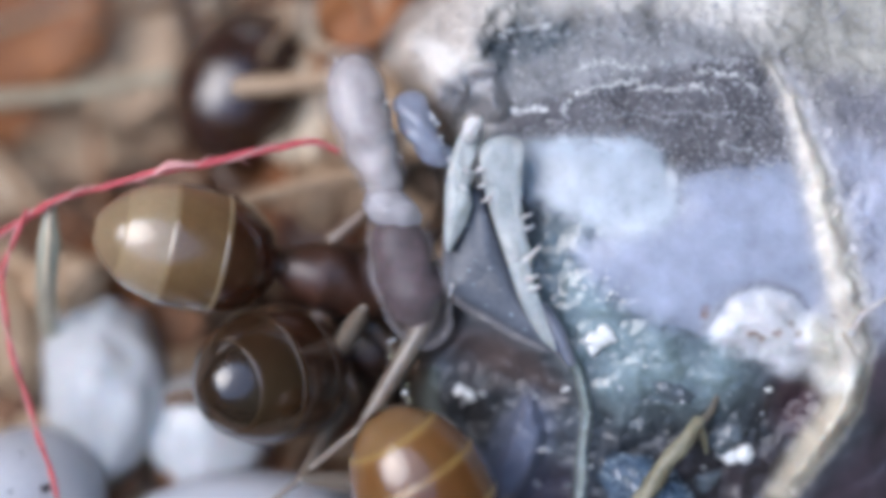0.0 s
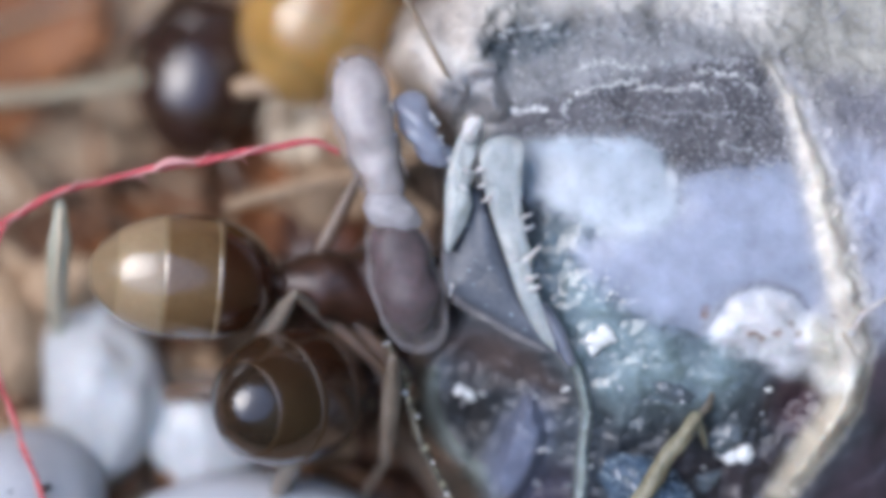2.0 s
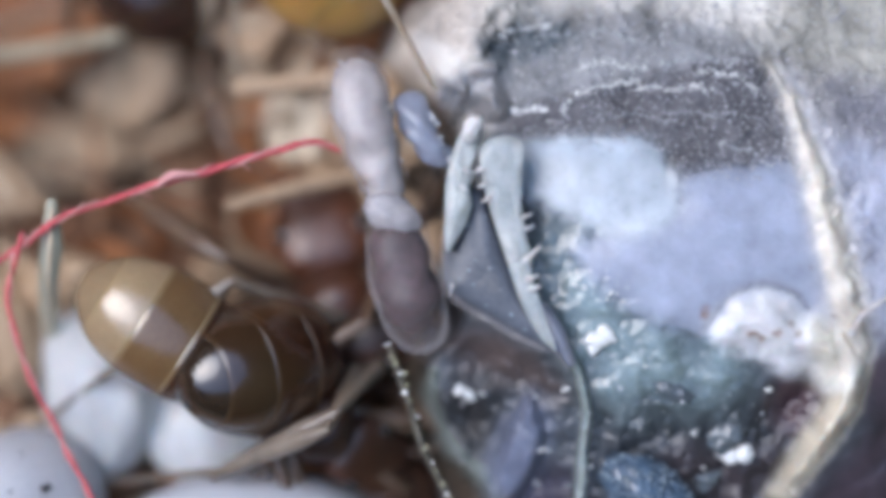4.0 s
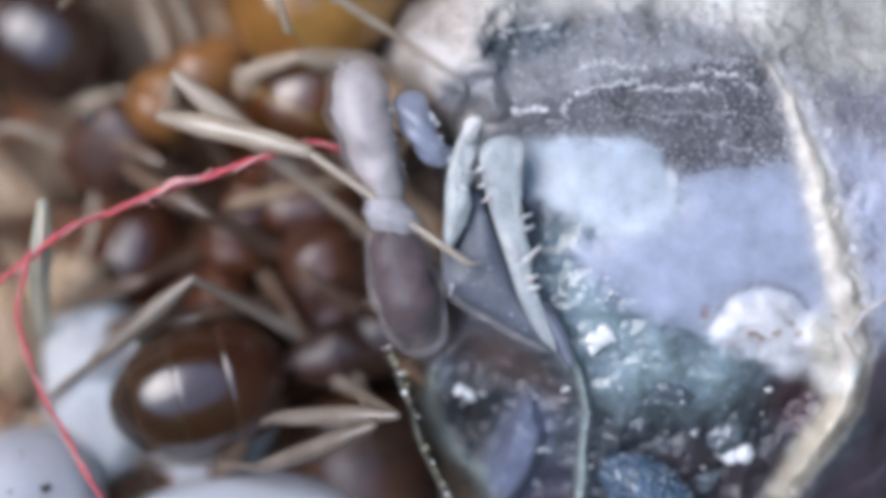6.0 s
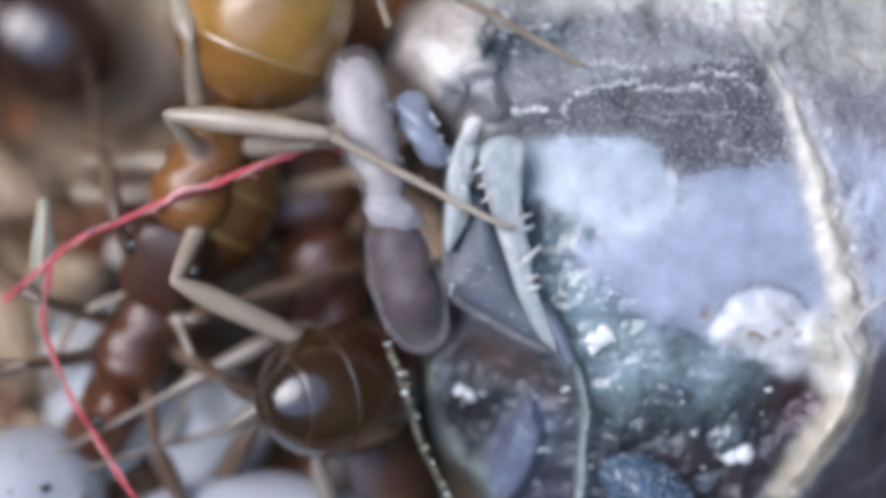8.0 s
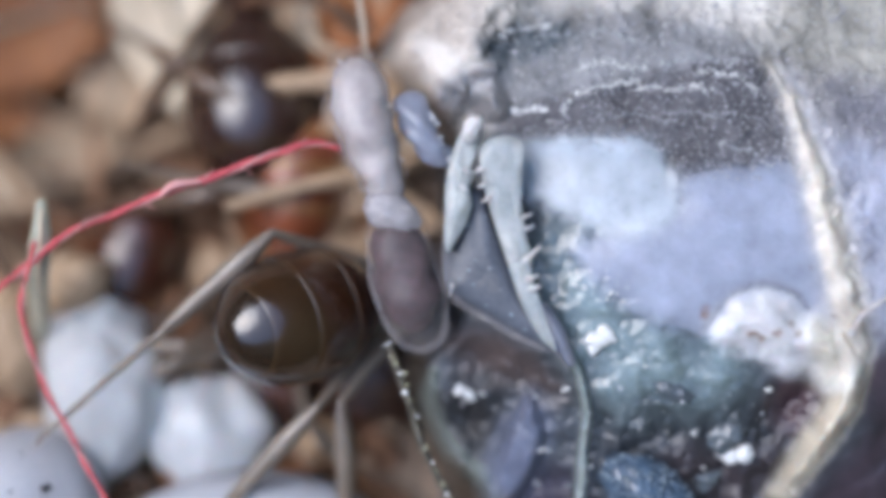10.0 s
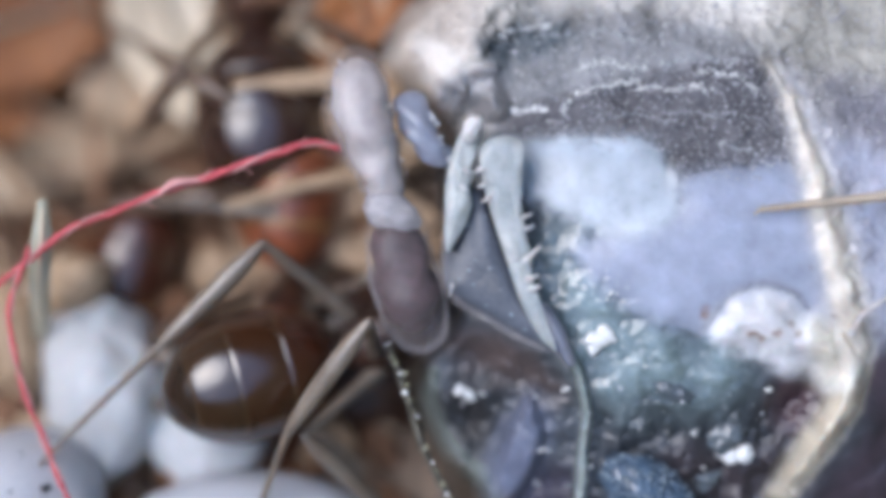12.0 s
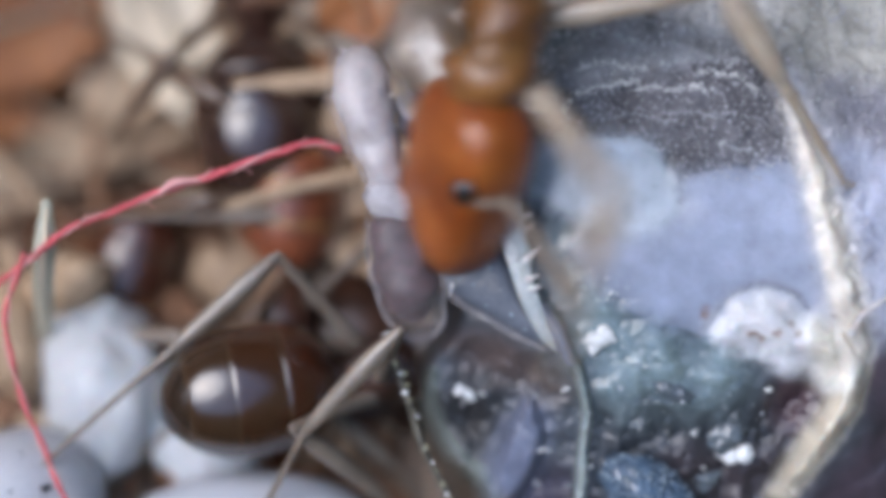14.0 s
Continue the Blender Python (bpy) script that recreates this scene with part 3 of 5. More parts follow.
# palp: three clear segments hanging over the litter
bm = rod([(-1.204, 2.447, 2.3), (-1.138, 2.063, 2.36), (-1.01, 1.508, 2.4), (-0.805, 0.836, 2.42)], [0.3, 0.41, 0.37, 0.25], flat=0.9, rough=0.3, steps=8, seg=18)
palp = part("palp", bm, palp_mat, insect, "greyish translucent three-jointed palp")
bm = rod([(-1.219, 2.556, 2.32), (-1.184, 2.06, 2.4), (-1.056, 1.505, 2.45), (-0.819, 0.834, 2.48)], [0.38, 0.49, 0.45, 0.3], flat=0.9, rough=0.2, steps=10, seg=22)
part("skin", bm, clear_mat, palp, "clear outer skin")
bm = lump((-0.708, 0.5, 2.48), (0.43, 0.28, 0.34), turn=(0, 0, -30), sub=4, rough=0.12, freq=2.0)
part("joint", bm, torn_pale_mat, palp, "whitish joint cap")
bm = rod([(-0.646, 0.126, 2.44), (-0.552, -0.386, 2.44), (-0.458, -0.781, 2.4), (-0.395, -0.956, 2.36)], [0.36, 0.42, 0.4, 0.24], flat=0.9, rough=0.3, steps=8, seg=18)
part("end_segment", bm, palp_dark_mat, palp, "purple-grey end segment")
bm = rod([(-0.661, 0.283, 2.5), (-0.551, -0.385, 2.5), (-0.41, -0.898, 2.45), (-0.316, -1.137, 2.4)], [0.44, 0.5, 0.48, 0.36], flat=0.9, rough=0.12, steps=10, seg=22)
part("skin", bm, clear_mat, palp, "clear outer skin")
bm = rod([(-1.054, 0.205, 2.5), (-1.015, -0.385, 2.5), (-0.835, -0.977, 2.45), (-0.545, -1.35, 2.4), (-0.205, -1.398, 2.38), (0.032, -1.097, 2.4), (-0.047, -0.465, 2.45), (-0.252, 0.165, 2.5)], [0.02, 0.045, 0.03, 0.055, 0.06, 0.045, 0.025, 0.035], rough=0.9, seg=8)
part("skin_margin", bm, margin_mat, palp, "pale thickened skin margin")
for line, radii in (([(-1.308, 2.703, 2.45), (-1.497, 2.435, 2.45), (-1.521, 2.057, 2.45), (-1.45, 1.623, 2.45), (-1.275, 1.173, 2.48), (-1.086, 0.795, 2.5)], [0.02, 0.045, 0.03, 0.04, 0.03, 0.045]), ([(-1.056, 2.75, 2.45), (-0.788, 2.451, 2.45), (-0.733, 1.978, 2.45), (-0.662, 1.505, 2.45), (-0.488, 1.015, 2.48)], [0.012, 0.02, 0.014, 0.026, 0.016])):
    part("skin_margin", rod(line, radii, rough=0.8, seg=8), margin_mat, palp, "pale thickened skin margin")
for p, q in (((-0.753, 1.984, 2.6), (-0.681, 2.019, 2.65)), ((-0.721, 1.576, 2.6), (-0.642, 1.59, 2.62)), ((-0.742, -1.302, 2.4), (-0.852, -1.342, 2.4)), ((-1.4, 2.604, 2.5), (-1.463, 2.659, 2.5)), ((-0.645, 1.329, 2.5), (-0.535, 1.219, 2.5))):
    part("hair", rod([p, q], [0.02, 0.008], seg=5, steps=2), rim_mat, palp, "short pale hair")
# bent leg of an unseen ant, over the torn side until drawn away
forked = thing("bent_ant_leg", 2.2, -4.3, 2.3, "olive bent ant leg reaching over the torn carcass", "straw")
part("stalk", rod([(3.56, -2.41, 2.55), (3.32, -2.72, 2.62), (3.04, -3.06, 2.62), (2.77, -3.46, 2.55), (2.2, -4.3, 2.3)], [0.1, 0.125, 0.12, 0.11, 0.12], rough=0.4, steps=7), stub_mat, forked)
part("prong", rod([(3.56, -2.45, 2.52), (3.64, -2.63, 2.4), (3.7, -2.85, 2.25)], [0.085, 0.06, 0.04], rough=0.4), stub_mat, forked)
part("prong", rod([(3.56, -2.42, 2.52), (3.74, -2.26, 2.45), (3.86, -1.98, 2.4)], [0.07, 0.06, 0.02], rough=0.5), prong_mat, forked, "dark brown prong")

# small lobes between palp and collar
bm = rod([(-0.46, 2.03, 2.2), (-0.36, 1.75, 2.3), (-0.24, 1.5, 2.32), (-0.08, 1.33, 2.3), (0.06, 1.33, 2.2)], [0.25, 0.24, 0.19, 0.17, 0.13], rough=0.5, seg=16, flat=0.7)
part("inner_palp", bm, lobe_mat, insect, "blue-grey inner palp")
bm = bmesh.new()
for k in range(34):
    s = k / 33
    q = Vector((-0.174, 1.866, 2.35)).lerp(Vector((0.174, 0.974, 2.3)), s) + Vector((random.gauss(0, 0.06), random.gauss(0, 0.04), random.gauss(0, 0.04)))
    r = random.uniform(0.015, 0.05)
    blob(bm, q, (r * random.uniform(0.8, 1.8), r, r), turn=(0, 0, random.uniform(0, 180)), sub=2, rough=0.4)
tagged(part("frill", bm, granule_mat, insect, "pale crumbly frill between palp and leg"), kind="stuff")

# torn lower side: beaded edge, lobes and white beads put in as glints
EDGE = spline([(-0.768, -1.368, 2), (-0.606, -1.826, 2.1), (-0.415, -2.384, 2.1), (-0.255, -2.862, 2.1), (0.088, -3.54, 2.1)], 10)
edge_part = part("frayed_edge", rod(EDGE, [0.035, 0.06, 0.05], steps=2, seg=8, rough=1.0), frayed_mat, insect, "dark olive frayed edge with pale beads")
for i, p in enumerate(EDGE[::2]):
    if noise.noise(p * 2.6) < -0.35:
        continue
    r = random.uniform(0.02, 0.042)
    p = p + Vector((0.03 + random.gauss(0, 0.025), random.gauss(0, 0.02), 0.05))
    part("bead", lump(p, (r * 1.3, r, r), sub=2, rough=0.3), glint_mat if i % 3 == 1 else olive_mat, edge_part)
    part("bristle", rod([p + Vector((-0.02, 0, -0.03)), p + Vector((-0.13, -0.02, -0.05))], [0.016, 0.006], seg=5, steps=2), pocket_mat, edge_part, "tiny dark bristle")
bm = lump((2.9, -3.42, 2.02), (0.74, 0.44, 0.4), turn=(0, 0, -30), sub=4, rough=0.1, freq=2)
ball = part("granular_mass", bm, blueball_mat, insect, "blue-black granular mass")
# White lumps stand in for glints; the one at (4.08, -2.92) is a crystal.
for c, r in (((0.325, -2.028, 2.3), (0.165, 0.085, 0.08)), ((2.148, -1.262, 2.6), (0.2, 0.13, 0.06)), ((4.08, -2.92, 2.3), (0.19, 0.15, 0.12)), ((3.53, -2.6, 2.3), (0.1, 0.11, 0.08)), ((1.889, -0.416, 2.6), (0.06, 0.05, 0.05)), ((2.321, -0.619, 2.6), (0.07, 0.04, 0.04)), ((3.681, -3.102, 2.25), (0.07, 0.08, 0.07)), ((4.562, -1.972, 2.3), (0.14, 0.1, 0.1)), ((1.711, -1.972, 2.3), (0.12, 0.09, 0.09)), ((0.564, -2.058, 2.2), (0.06, 0.06, 0.06)), ((1.412, -2.832, 2.25), (0.09, 0.05, 0.06))):
    k = 1.15 if r[0] > 0.18 else 0.9 if r[0] > 0.15 else 0.6 if r[2] < 0.07 else 0.42
    bm = bmesh.new()
    for n in range(3):
        a, q = n * 2.4 + c[0], 0.0 if n == 0 else random.uniform(0.4, 0.9)
        x, y, m = c[0] + r[0] * k * q * math.cos(a), c[1] + r[1] * k * q * math.sin(a), random.uniform(0.5, 0.85)
        blob(bm, (x, y, top(x, y) + 0.015), (r[0] * k * m, r[1] * k * m, r[2] * k * m), turn=(0, 0, 70 * n), sub=2, rough=0.35, freq=1.6, seed=x)
    part("wet_bead", bm, glint_mat, insect, "white bead, glint painted into its colour")


FOLDS = [([(1.922, 2.508, 2.7), (2.313, 2.571, 2.7), (2.86, 2.524, 2.7)], 0.026), ([(3.084, 1.954, 2.8), (3.629, 1.877, 2.8), (4.252, 1.908, 2.8)], 0.02), ([(2.149, 1.838, 2.8), (2.694, 1.877, 2.8), (3.161, 1.768, 2.8)], 0.02), ([(0.831, 2.987, 2.6), (1.145, 3.081, 2.6), (1.497, 3.144, 2.6)], 0.028), ([(1.685, 1.958, 2.75), (1.954, 2.172, 2.8), (2.342, 2.264, 2.82), (2.692, 2.342, 2.82)], 0.03), ([(0.952, 1.935, 2.5), (1.223, 2.031, 2.6), (1.456, 1.964, 2.65)], 0.03), ([(2.694, 2.204, 2.8), (3.235, 2.247, 2.84), (3.74, 2.263, 2.84)], 0.028), ([(3.548, 2.42, 2.82), (4.015, 2.436, 2.82), (4.371, 2.205, 2.78)], 0.026), ([(1.385, 2.997, 2.5), (2.164, 3.05, 2.6), (2.711, 2.969, 2.62)], 0.025), ([(3.086, 2.579, 2.78), (3.553, 2.673, 2.78), (4.104, 2.598, 2.74)], 0.024), ([(3.854, 1.484, 2.86), (4.243, 1.391, 2.86), (4.56, 1.175, 2.82)], 0.022)]
for pts, r in FOLDS:
    bm = bmesh.new()
    for p in spline(pts, 16):
        for _ in range(2):
            x, y, q = p[0] + random.gauss(0, 0.03), p[1] + 0.1 * noise.noise(p * 4) + random.gauss(0, 0.022), r * random.uniform(0.25, 0.85)
            blob(bm, (x, y, top(x, y) + q * 0.4), (q * random.uniform(0.8, 1.8), q, q * 0.7), turn=(0, 0, random.uniform(0, 180)), sub=1)
    part("fold", bm, glint_mat if r > 0.025 else granule_mat, insect, "pale crinkled fold")


def scatter_granules(name, mat, count, outline, small, large, label):
    """Tiny grains resting on the carcass inside an outline."""
    bm, lo, hi = bmesh.new(), np.min(outline, 0), np.max(outline, 0)
    px, py = np.random.uniform(lo[0], hi[0], count * 3), np.random.uniform(lo[1], hi[1], count * 3)
    keep = [k for k in np.nonzero(inside(outline, px, py) > 0)[0]][:count]
    for k in keep:
        r = small + (large - small) * random.random() ** 3
        blob(bm, (px[k], py[k], top(px[k], py[k]) + r * 0.3), (r, r * random.uniform(0.6, 1), r * 0.7), turn=(0, 0, random.uniform(0, 180)), sub=1)
    tagged(part(name, bm, mat, insect, label), kind="stuff")


for c, r, turn, sd in (((3.216, -1.972, 2.3), (0.3, 0.16, 0.12), -20, 2), ((4.021, -2.614, 2.2), (0.32, 0.2, 0.14), 35, 3), ((3.716, -3.261, 2.1), (0.24, 0.22, 0.12), 10, 5)):
    part("clot", lump((c[0], c[1], top(c[0], c[1]) - 0.05), r, turn=(0, 0, turn), sub=4, rough=0.35, freq=1.8, seed=sd), clot_mat, insect, "wet grey-green clot")
bm = bmesh.new()
for k in range(130):
    a, h = random.uniform(0, 6.283), random.uniform(0.15, 1.0)
    q = Vector((0.72 * math.cos(a) * math.sqrt(1 - h * h), 0.44 * math.sin(a) * math.sqrt(1 - h * h), 0.42 * h))
    r = random.uniform(0.014, 0.045)
    blob(bm, Vector((2.9, -3.42, 2.02)) + Euler((0, 0, radians(-30))).to_matrix() @ q, (r, r, r), sub=1)
tagged(part("granule", bm, bluegrain_mat, ball, "blue-grey wet granules"), kind="stuff")
bm, row = bmesh.new(), 0
gx, gy = np.meshgrid(np.arange(0.8, 5.0, 0.115), np.arange(2.7, 0.8, -0.1))
deep = inside(ZONES[5][3], gx, gy)
for (r0, c0), d in np.ndenumerate(deep):
    x, y = gx[r0, c0] + 0.057 * (r0 % 2) + random.gauss(0, 0.022), gy[r0, c0] + 0.05 * noise.noise(Vector((gx[r0, c0] * 2, r0, 0))) + random.gauss(0, 0.018)
    if d > 0.04 and random.random() < 0.8:
        q = random.uniform(0.014, 0.032)
        blob(bm, (x, y, top(x, y) + q * 0.3), (q, q * 0.85, q * 0.4), sub=1)
tagged(part("speckle", bm, speck_mat, insect, "rows of fine pale specks"), kind="stuff")
scatter_granules("frost", speck_mat, 560, [(0.688, 3.048), (1.728, 3.688), (6.208, 3.768), (6.208, 1.688), (5.248, 1.768), (4.128, 2.488), (1.728, 2.088)], 0.008, 0.04, "pale frosting of grains")
# sparkle of the collar put in as white grains
scatter_granules("glint", glint_mat, 230, [(0.928, 3.048), (1.728, 3.368), (4.368, 3.048), (4.768, 2.088), (4.848, 1.128), (3.328, 1.928), (1.728, 1.688), (0.928, 1.928)], 0.006, 0.026, "white specks painted as sparkles")
scatter_granules("wet_grit", granule_mat, 95, [(1.568, -1.752), (3.648, -1.992), (5.168, -1.752), (5.088, -2.872), (4.608, -3.592), (1.728, -3.592), (0.128, -3.512), (-0.032, -2.072)], 0.008, 0.05, "glistening grains in the torn side")
# small highlights of the tissue imitated by scattered white grains
for spot, n in (([(1.75, -0.25), (2.45, -0.3), (2.6, -0.75), (1.8, -0.7)], 46), ([(2.3, -1.25), (2.9, -1.2), (2.95, -1.65), (2.35, -1.6)], 30), ([(2.1, -2.0), (3.4, -2.1), (3.3, -2.7), (2.2, -2.6)], 26)):
    scatter_granules("glint", glint_mat, n, spot, 0.008, 0.035, "white specks painted as sparkles on the tissue")


# ---- litter ----
def flake(length, width, curl, seed):
    """A curled leaf scrap with a ragged outline."""
    bm = bmesh.new()
    n, m, rows = 10, 6, []
    for side in (0.5, -0.5):
        grid = []
        for i in range(n + 1):
            u = i / n * 2 - 1
            w = width * 0.5 * (max(0.0, 1 - abs(u) ** 2.4) ** 0.5 + 0.06) * (1 + 0.3 * noise.noise(Vector((u * 2.2, seed, side))))
            line = []
            for j in range(m + 1):
                v = j / m * 2 - 1
                z = curl * (v * v * 0.6 + u * u * 0.5) + 0.1 * noise.noise(Vector((u * 2, v * 2, seed))) * width + 0.05 * width * math.exp(-(v * 5) ** 2)
                line.append(bm.verts.new((u * length / 2, v * w, z + side * 0.06 * width)))
            grid.append(line)
        rows.append(grid)
    for g in rows:
        for a, b in zip(g, g[1:]):
            for j in range(m):
                bm.faces.new((a[j], a[j + 1], b[j + 1], b[j]))
    a, b = rows
    for i in range(n):
        for j in (0, m):
            bm.faces.new((a[i][j], a[i + 1][j], b[i + 1][j], b[i][j]))
    for j in range(m):
        for i in (0, n):
            bm.faces.new((a[i][j], a[i][j + 1], b[i][j + 1], b[i][j]))
    return bm


FLAKES = [("dark brown scrap of bark on the soil", bark_mat), ("curled rust-brown scrap of dead leaf on the soil", rust_mat), ("dry tan scrap of dead leaf on the soil", tan_mat), ("bleached pale scrap of dead leaf on the soil", bone_mat)]
flake_meshes = []
for k, (label, mat) in enumerate(FLAKES):
    for v in range(3):
        flake_meshes.append((label, mesh_of("leaf_scrap", flake(random.uniform(1.2, 2.4), random.uniform(0.6, 1.2), random.uniform(0.1, 0.5), k * 7 + v * 2.3), mat)))
TWIGS = [("thin brown twig lying in the litter", bark_mat, 0.09), ("dry straw-coloured stalk lying in the litter", straw_mat, 0.07), ("tan plant fibre lying in the litter", tan_mat, 0.12)]
twig_meshes = []
for k, (label, mat, r) in enumerate(TWIGS):
    for v in range(2):
        L = random.uniform(1.2, 2.6)
        bm = rod([(-L, 0, 0), (-L * 0.3, random.uniform(-0.2, 0.2), 0.1), (L * 0.4, random.uniform(-0.2, 0.2), 0.05), (L, 0, 0)], [r, r * 1.3, r, r * 0.7], rough=0.3, seg=9)
        twig_meshes.append((label, mesh_of("twig", bm, mat)))
crumb_meshes = []
for k, (label, mat) in enumerate((("brown crumb of soil", bark_mat), ("tan crumb of soil", tan_mat), ("greyish grain of grit", slate_mat), ("rust-brown crumb of soil", rust_mat))):
    crumb_meshes.append((label, mesh_of("crumb", lump((0, 0, 0.1), (0.34, 0.28, 0.24), rough=0.35, freq=1.5, seed=k * 3), mat)))


def strew(name, meshes, category, group, count, x0, x1, y0, y1, lift, tilt):
    made = 0
    while made < count:
        x, y = random.uniform(x0, x1), random.uniform(y0, y1)
        if x > -0.7 and abs(y) < 5.5 and x < 10:
            continue
        label, me = meshes[int(len(meshes) * random.random() ** (0.72 if y > 1.2 else 1.2))]
        ob = new(name, me)
        ob.location = (x * MM, y * MM, (ground_height(x, y) + random.uniform(0.02, lift)) * MM)
        ob.rotation_euler = (random.uniform(-tilt, tilt), random.uniform(-tilt, tilt), random.uniform(0, 6.28))
        k = random.uniform(0.6, 1.25)
        ob.scale = (k, k, k)
        tagged(ob, label, category, group)
        made += 1


strew("leaf_scrap", flake_meshes, "leaf litter", "leaf scraps in the litter", 85, -8, -0.8, -0.5, 5.5, 1.0, 0.5)
strew("leaf_scrap", flake_meshes, "leaf litter", "leaf scraps in the litter", 25, -8, -0.8, -5, -0.5, 0.3, 0.4)
strew("twig", twig_meshes, "twig", "twigs in the litter", 16, -8, -0.8, -0.5, 5.5, 1.2, 0.35)
strew("crumb", crumb_meshes, "crumb", "crumbs in the litter", 120, -8, -0.8, -4.5, 5.5, 0.3, 1.5)
strew("leaf_scrap", flake_meshes, "leaf litter", "leaf scraps in the litter", 120, -22, 22, -18, 18, 0.3, 0.3)
strew("crumb", crumb_meshes, "crumb", "crumbs in the litter", 120, -22, 22, -18, 18, 0.1, 1.5)


# ---- pebbles and pale grains ----
def pebble(c, r, mat, label, turn=0, rough=0.1, seed=0, name="pebble", pits=()):
    x, y, z = c
    base = z - r[2]
    ob = thing(name, x, y, base, label, "pebble", "pebbles beside the carcass")
    body = part("stone", lump(c, r, turn=(0, 0, turn), sub=4, rough=rough, freq=1.2, seed=seed), mat, ob)
    for px, py, pr in pits:
        k = max(0.0, 1 - ((px - x) / r[0]) ** 2 - ((py - y) / r[1]) ** 2) ** 0.5
        part("pit", lump((px, py, z + r[2] * k * 0.99), (pr, pr * 0.55, 0.04), turn=(0, 0, 20), sub=2, rough=0.3), pit_mat, body, "small dark pit")
    return ob


pebble((-6.129, -3.682, 0.9), (1.18, 1.08, 1.0), pebble_mat, "smooth pale blue-grey pebble with dark pits", 10, 0.06, 1, pits=[(*(-6.051, -2.969), 0.075), (*(-5.686, -3.423), 0.11), (*(-6.153, -3.455), 0.05)])
pebble((-2.787, -4.055, 0.9), (1.85, 0.78, 0.9), pebble_mat, "long smooth lilac-grey pebble", 0, 0.05, 3)
pebble((-5.064, -2.105, 0.3), (0.95, 1.3, 0.85), quartz_mat, "milky white quartz grain", 8, 0.2, 5)
pebble((-3.511, -2.748, 0.2), (0.95, 0.9, 0.75), quartz_mat, "greenish white quartz grain", -20, 0.2, 8)
pebble((-1.75, -2.75, -0.9), (1.15, 0.85, 0.65), bark_mat, "dull brown grain half under an ant", 10, 0.2, 9)
pebble((-5.631, -0.543, 0.2), (0.62, 0.5, 0.55), tan_mat, "pale beige grain in the litter", 30, 0.2, 11)
pebble((-6.482, -1.267, 0.1), (0.62, 0.9, 0.65), tan_mat, "pinkish beige grain in the litter", 10, 0.2, 12)
pebble((-3.359, -0.429, -0.8), (0.6, 0.5, 0.5), tan_mat, "pale beige grain in the litter", -30, 0.2, 14)
pebble((-1.75, 0.75, -0.5), (0.6, 0.7, 0.6), tan_mat, "tan grain under the palp", 10, 0.25, 15)

# ---- larger pieces in the litter ----
stem = thing("grass_stem", *(-5.878, -1.248, 0.6), "pale green-grey upright grass stem by the thread", "grass stem")
part("stalk", rod([(-5.853, -1.248, 0.6), (-5.71, -0.48, 1.5), (-5.603, 0.088, 1.9), (-5.568, 0.648, 2)], [0.12, 0.15, 0.16, 0.08], flat=0.5, rough=0.1, seg=12, steps=8), stem_mat, stem)
part("rib", rod([(-5.824, -1.156, 0.8), (-5.687, -0.478, 1.62), (-5.58, 0.088, 2.02), (-5.559, 0.567, 2.05)], [0.03, 0.035, 0.035, 0.02], seg=6), bone_mat, stem, "pale mid rib")


def leaf(c, length, width, turn, tilt, mat, label, seed):
    ob = thing("dead_leaf", 0, 0, 0, label, "leaf litter", "large leaf scraps")
    part("blade", flake(length, width, 0.3, seed), mat, ob)
    part("midrib", rod([(-length * 0.5, 0, 0.2), (0, 0.02, 0.1 * width + 0.02), (length * 0.5, 0, 0.2)], [0.03, 0.05, 0.02], seg=7), straw_mat, ob, "straw-coloured midrib")
    ob.matrix_basis = Matrix.Translation(Vector(c) * MM) @ pose(0, 0, 0, 0, tilt, turn)
    return ob


leaf((-6.8, 3.6, -1.9), 3.0, 2.0, 20, 5, rust_mat, "large rust-orange curled leaf scrap", 1)
leaf((-2.545, 3.145, -1.6), 1.8, 1.2, 100, 8, bone_mat, "cream curled leaf scrap", 2)
leaf((-1.527, 3.606, -0.4), 1.6, 1.1, 30, 6, bone_mat, "cream scrap of dead leaf", 9)
leaf((-6.02, 1.641, -2), 1.8, 0.7, 10, 12, tan_mat, "tan strip of dead leaf", 3)
leaf((-4.019, 0.983, -1.2), 1.6, 0.8, -20, 6, bark_mat, "dark brown scrap of bark", 4)
leaf((-5.052, 2.928, -2.2), 2.2, 1.4, 70, 4, tan_mat, "tan scrap of dead leaf", 5)
leaf((-2.249, 2.045, -0.7), 1.6, 0.9, 80, 8, bone_mat, "cream scrap of dead leaf", 6)
bleached = leaf((-3.987, 3.294, -1.3), 3.3, 1.6, 116, 6, bone_mat, "bleached ivory scrap of dead leaf", 7)
# leg of another ant, built as a plain straw-coloured rod
stalk = rod([(-7.229, 2.29, -0.9), (-5.772, 2.399, -0.6), (-4.169, 2.636, -0.3)], [0.12, 0.13, 0.1], rough=0.2)
stray_leg = single("stalk", stalk, straw_mat, *(-5.825, 2.421, -0.9), "grey-beige dry stalk lying across the litter", "twig")

# ---- red thread ----
def twist(pts, radius, turns, phase):
    """One strand of a twisted thread along a line."""
    line, out = spline(pts, 8), []
    for i, p in enumerate(line):
        d = (line[min(i + 1, len(line) - 1)] - line[max(i - 1, 0)]).normalized()
        side = d.cross(Vector((0, 0, 1))).normalized()
        a = phase + turns * 2 * math.pi * i / len(line)
        out.append(p + (side * math.cos(a) + side.cross(d) * math.sin(a)) * radius)
    return out


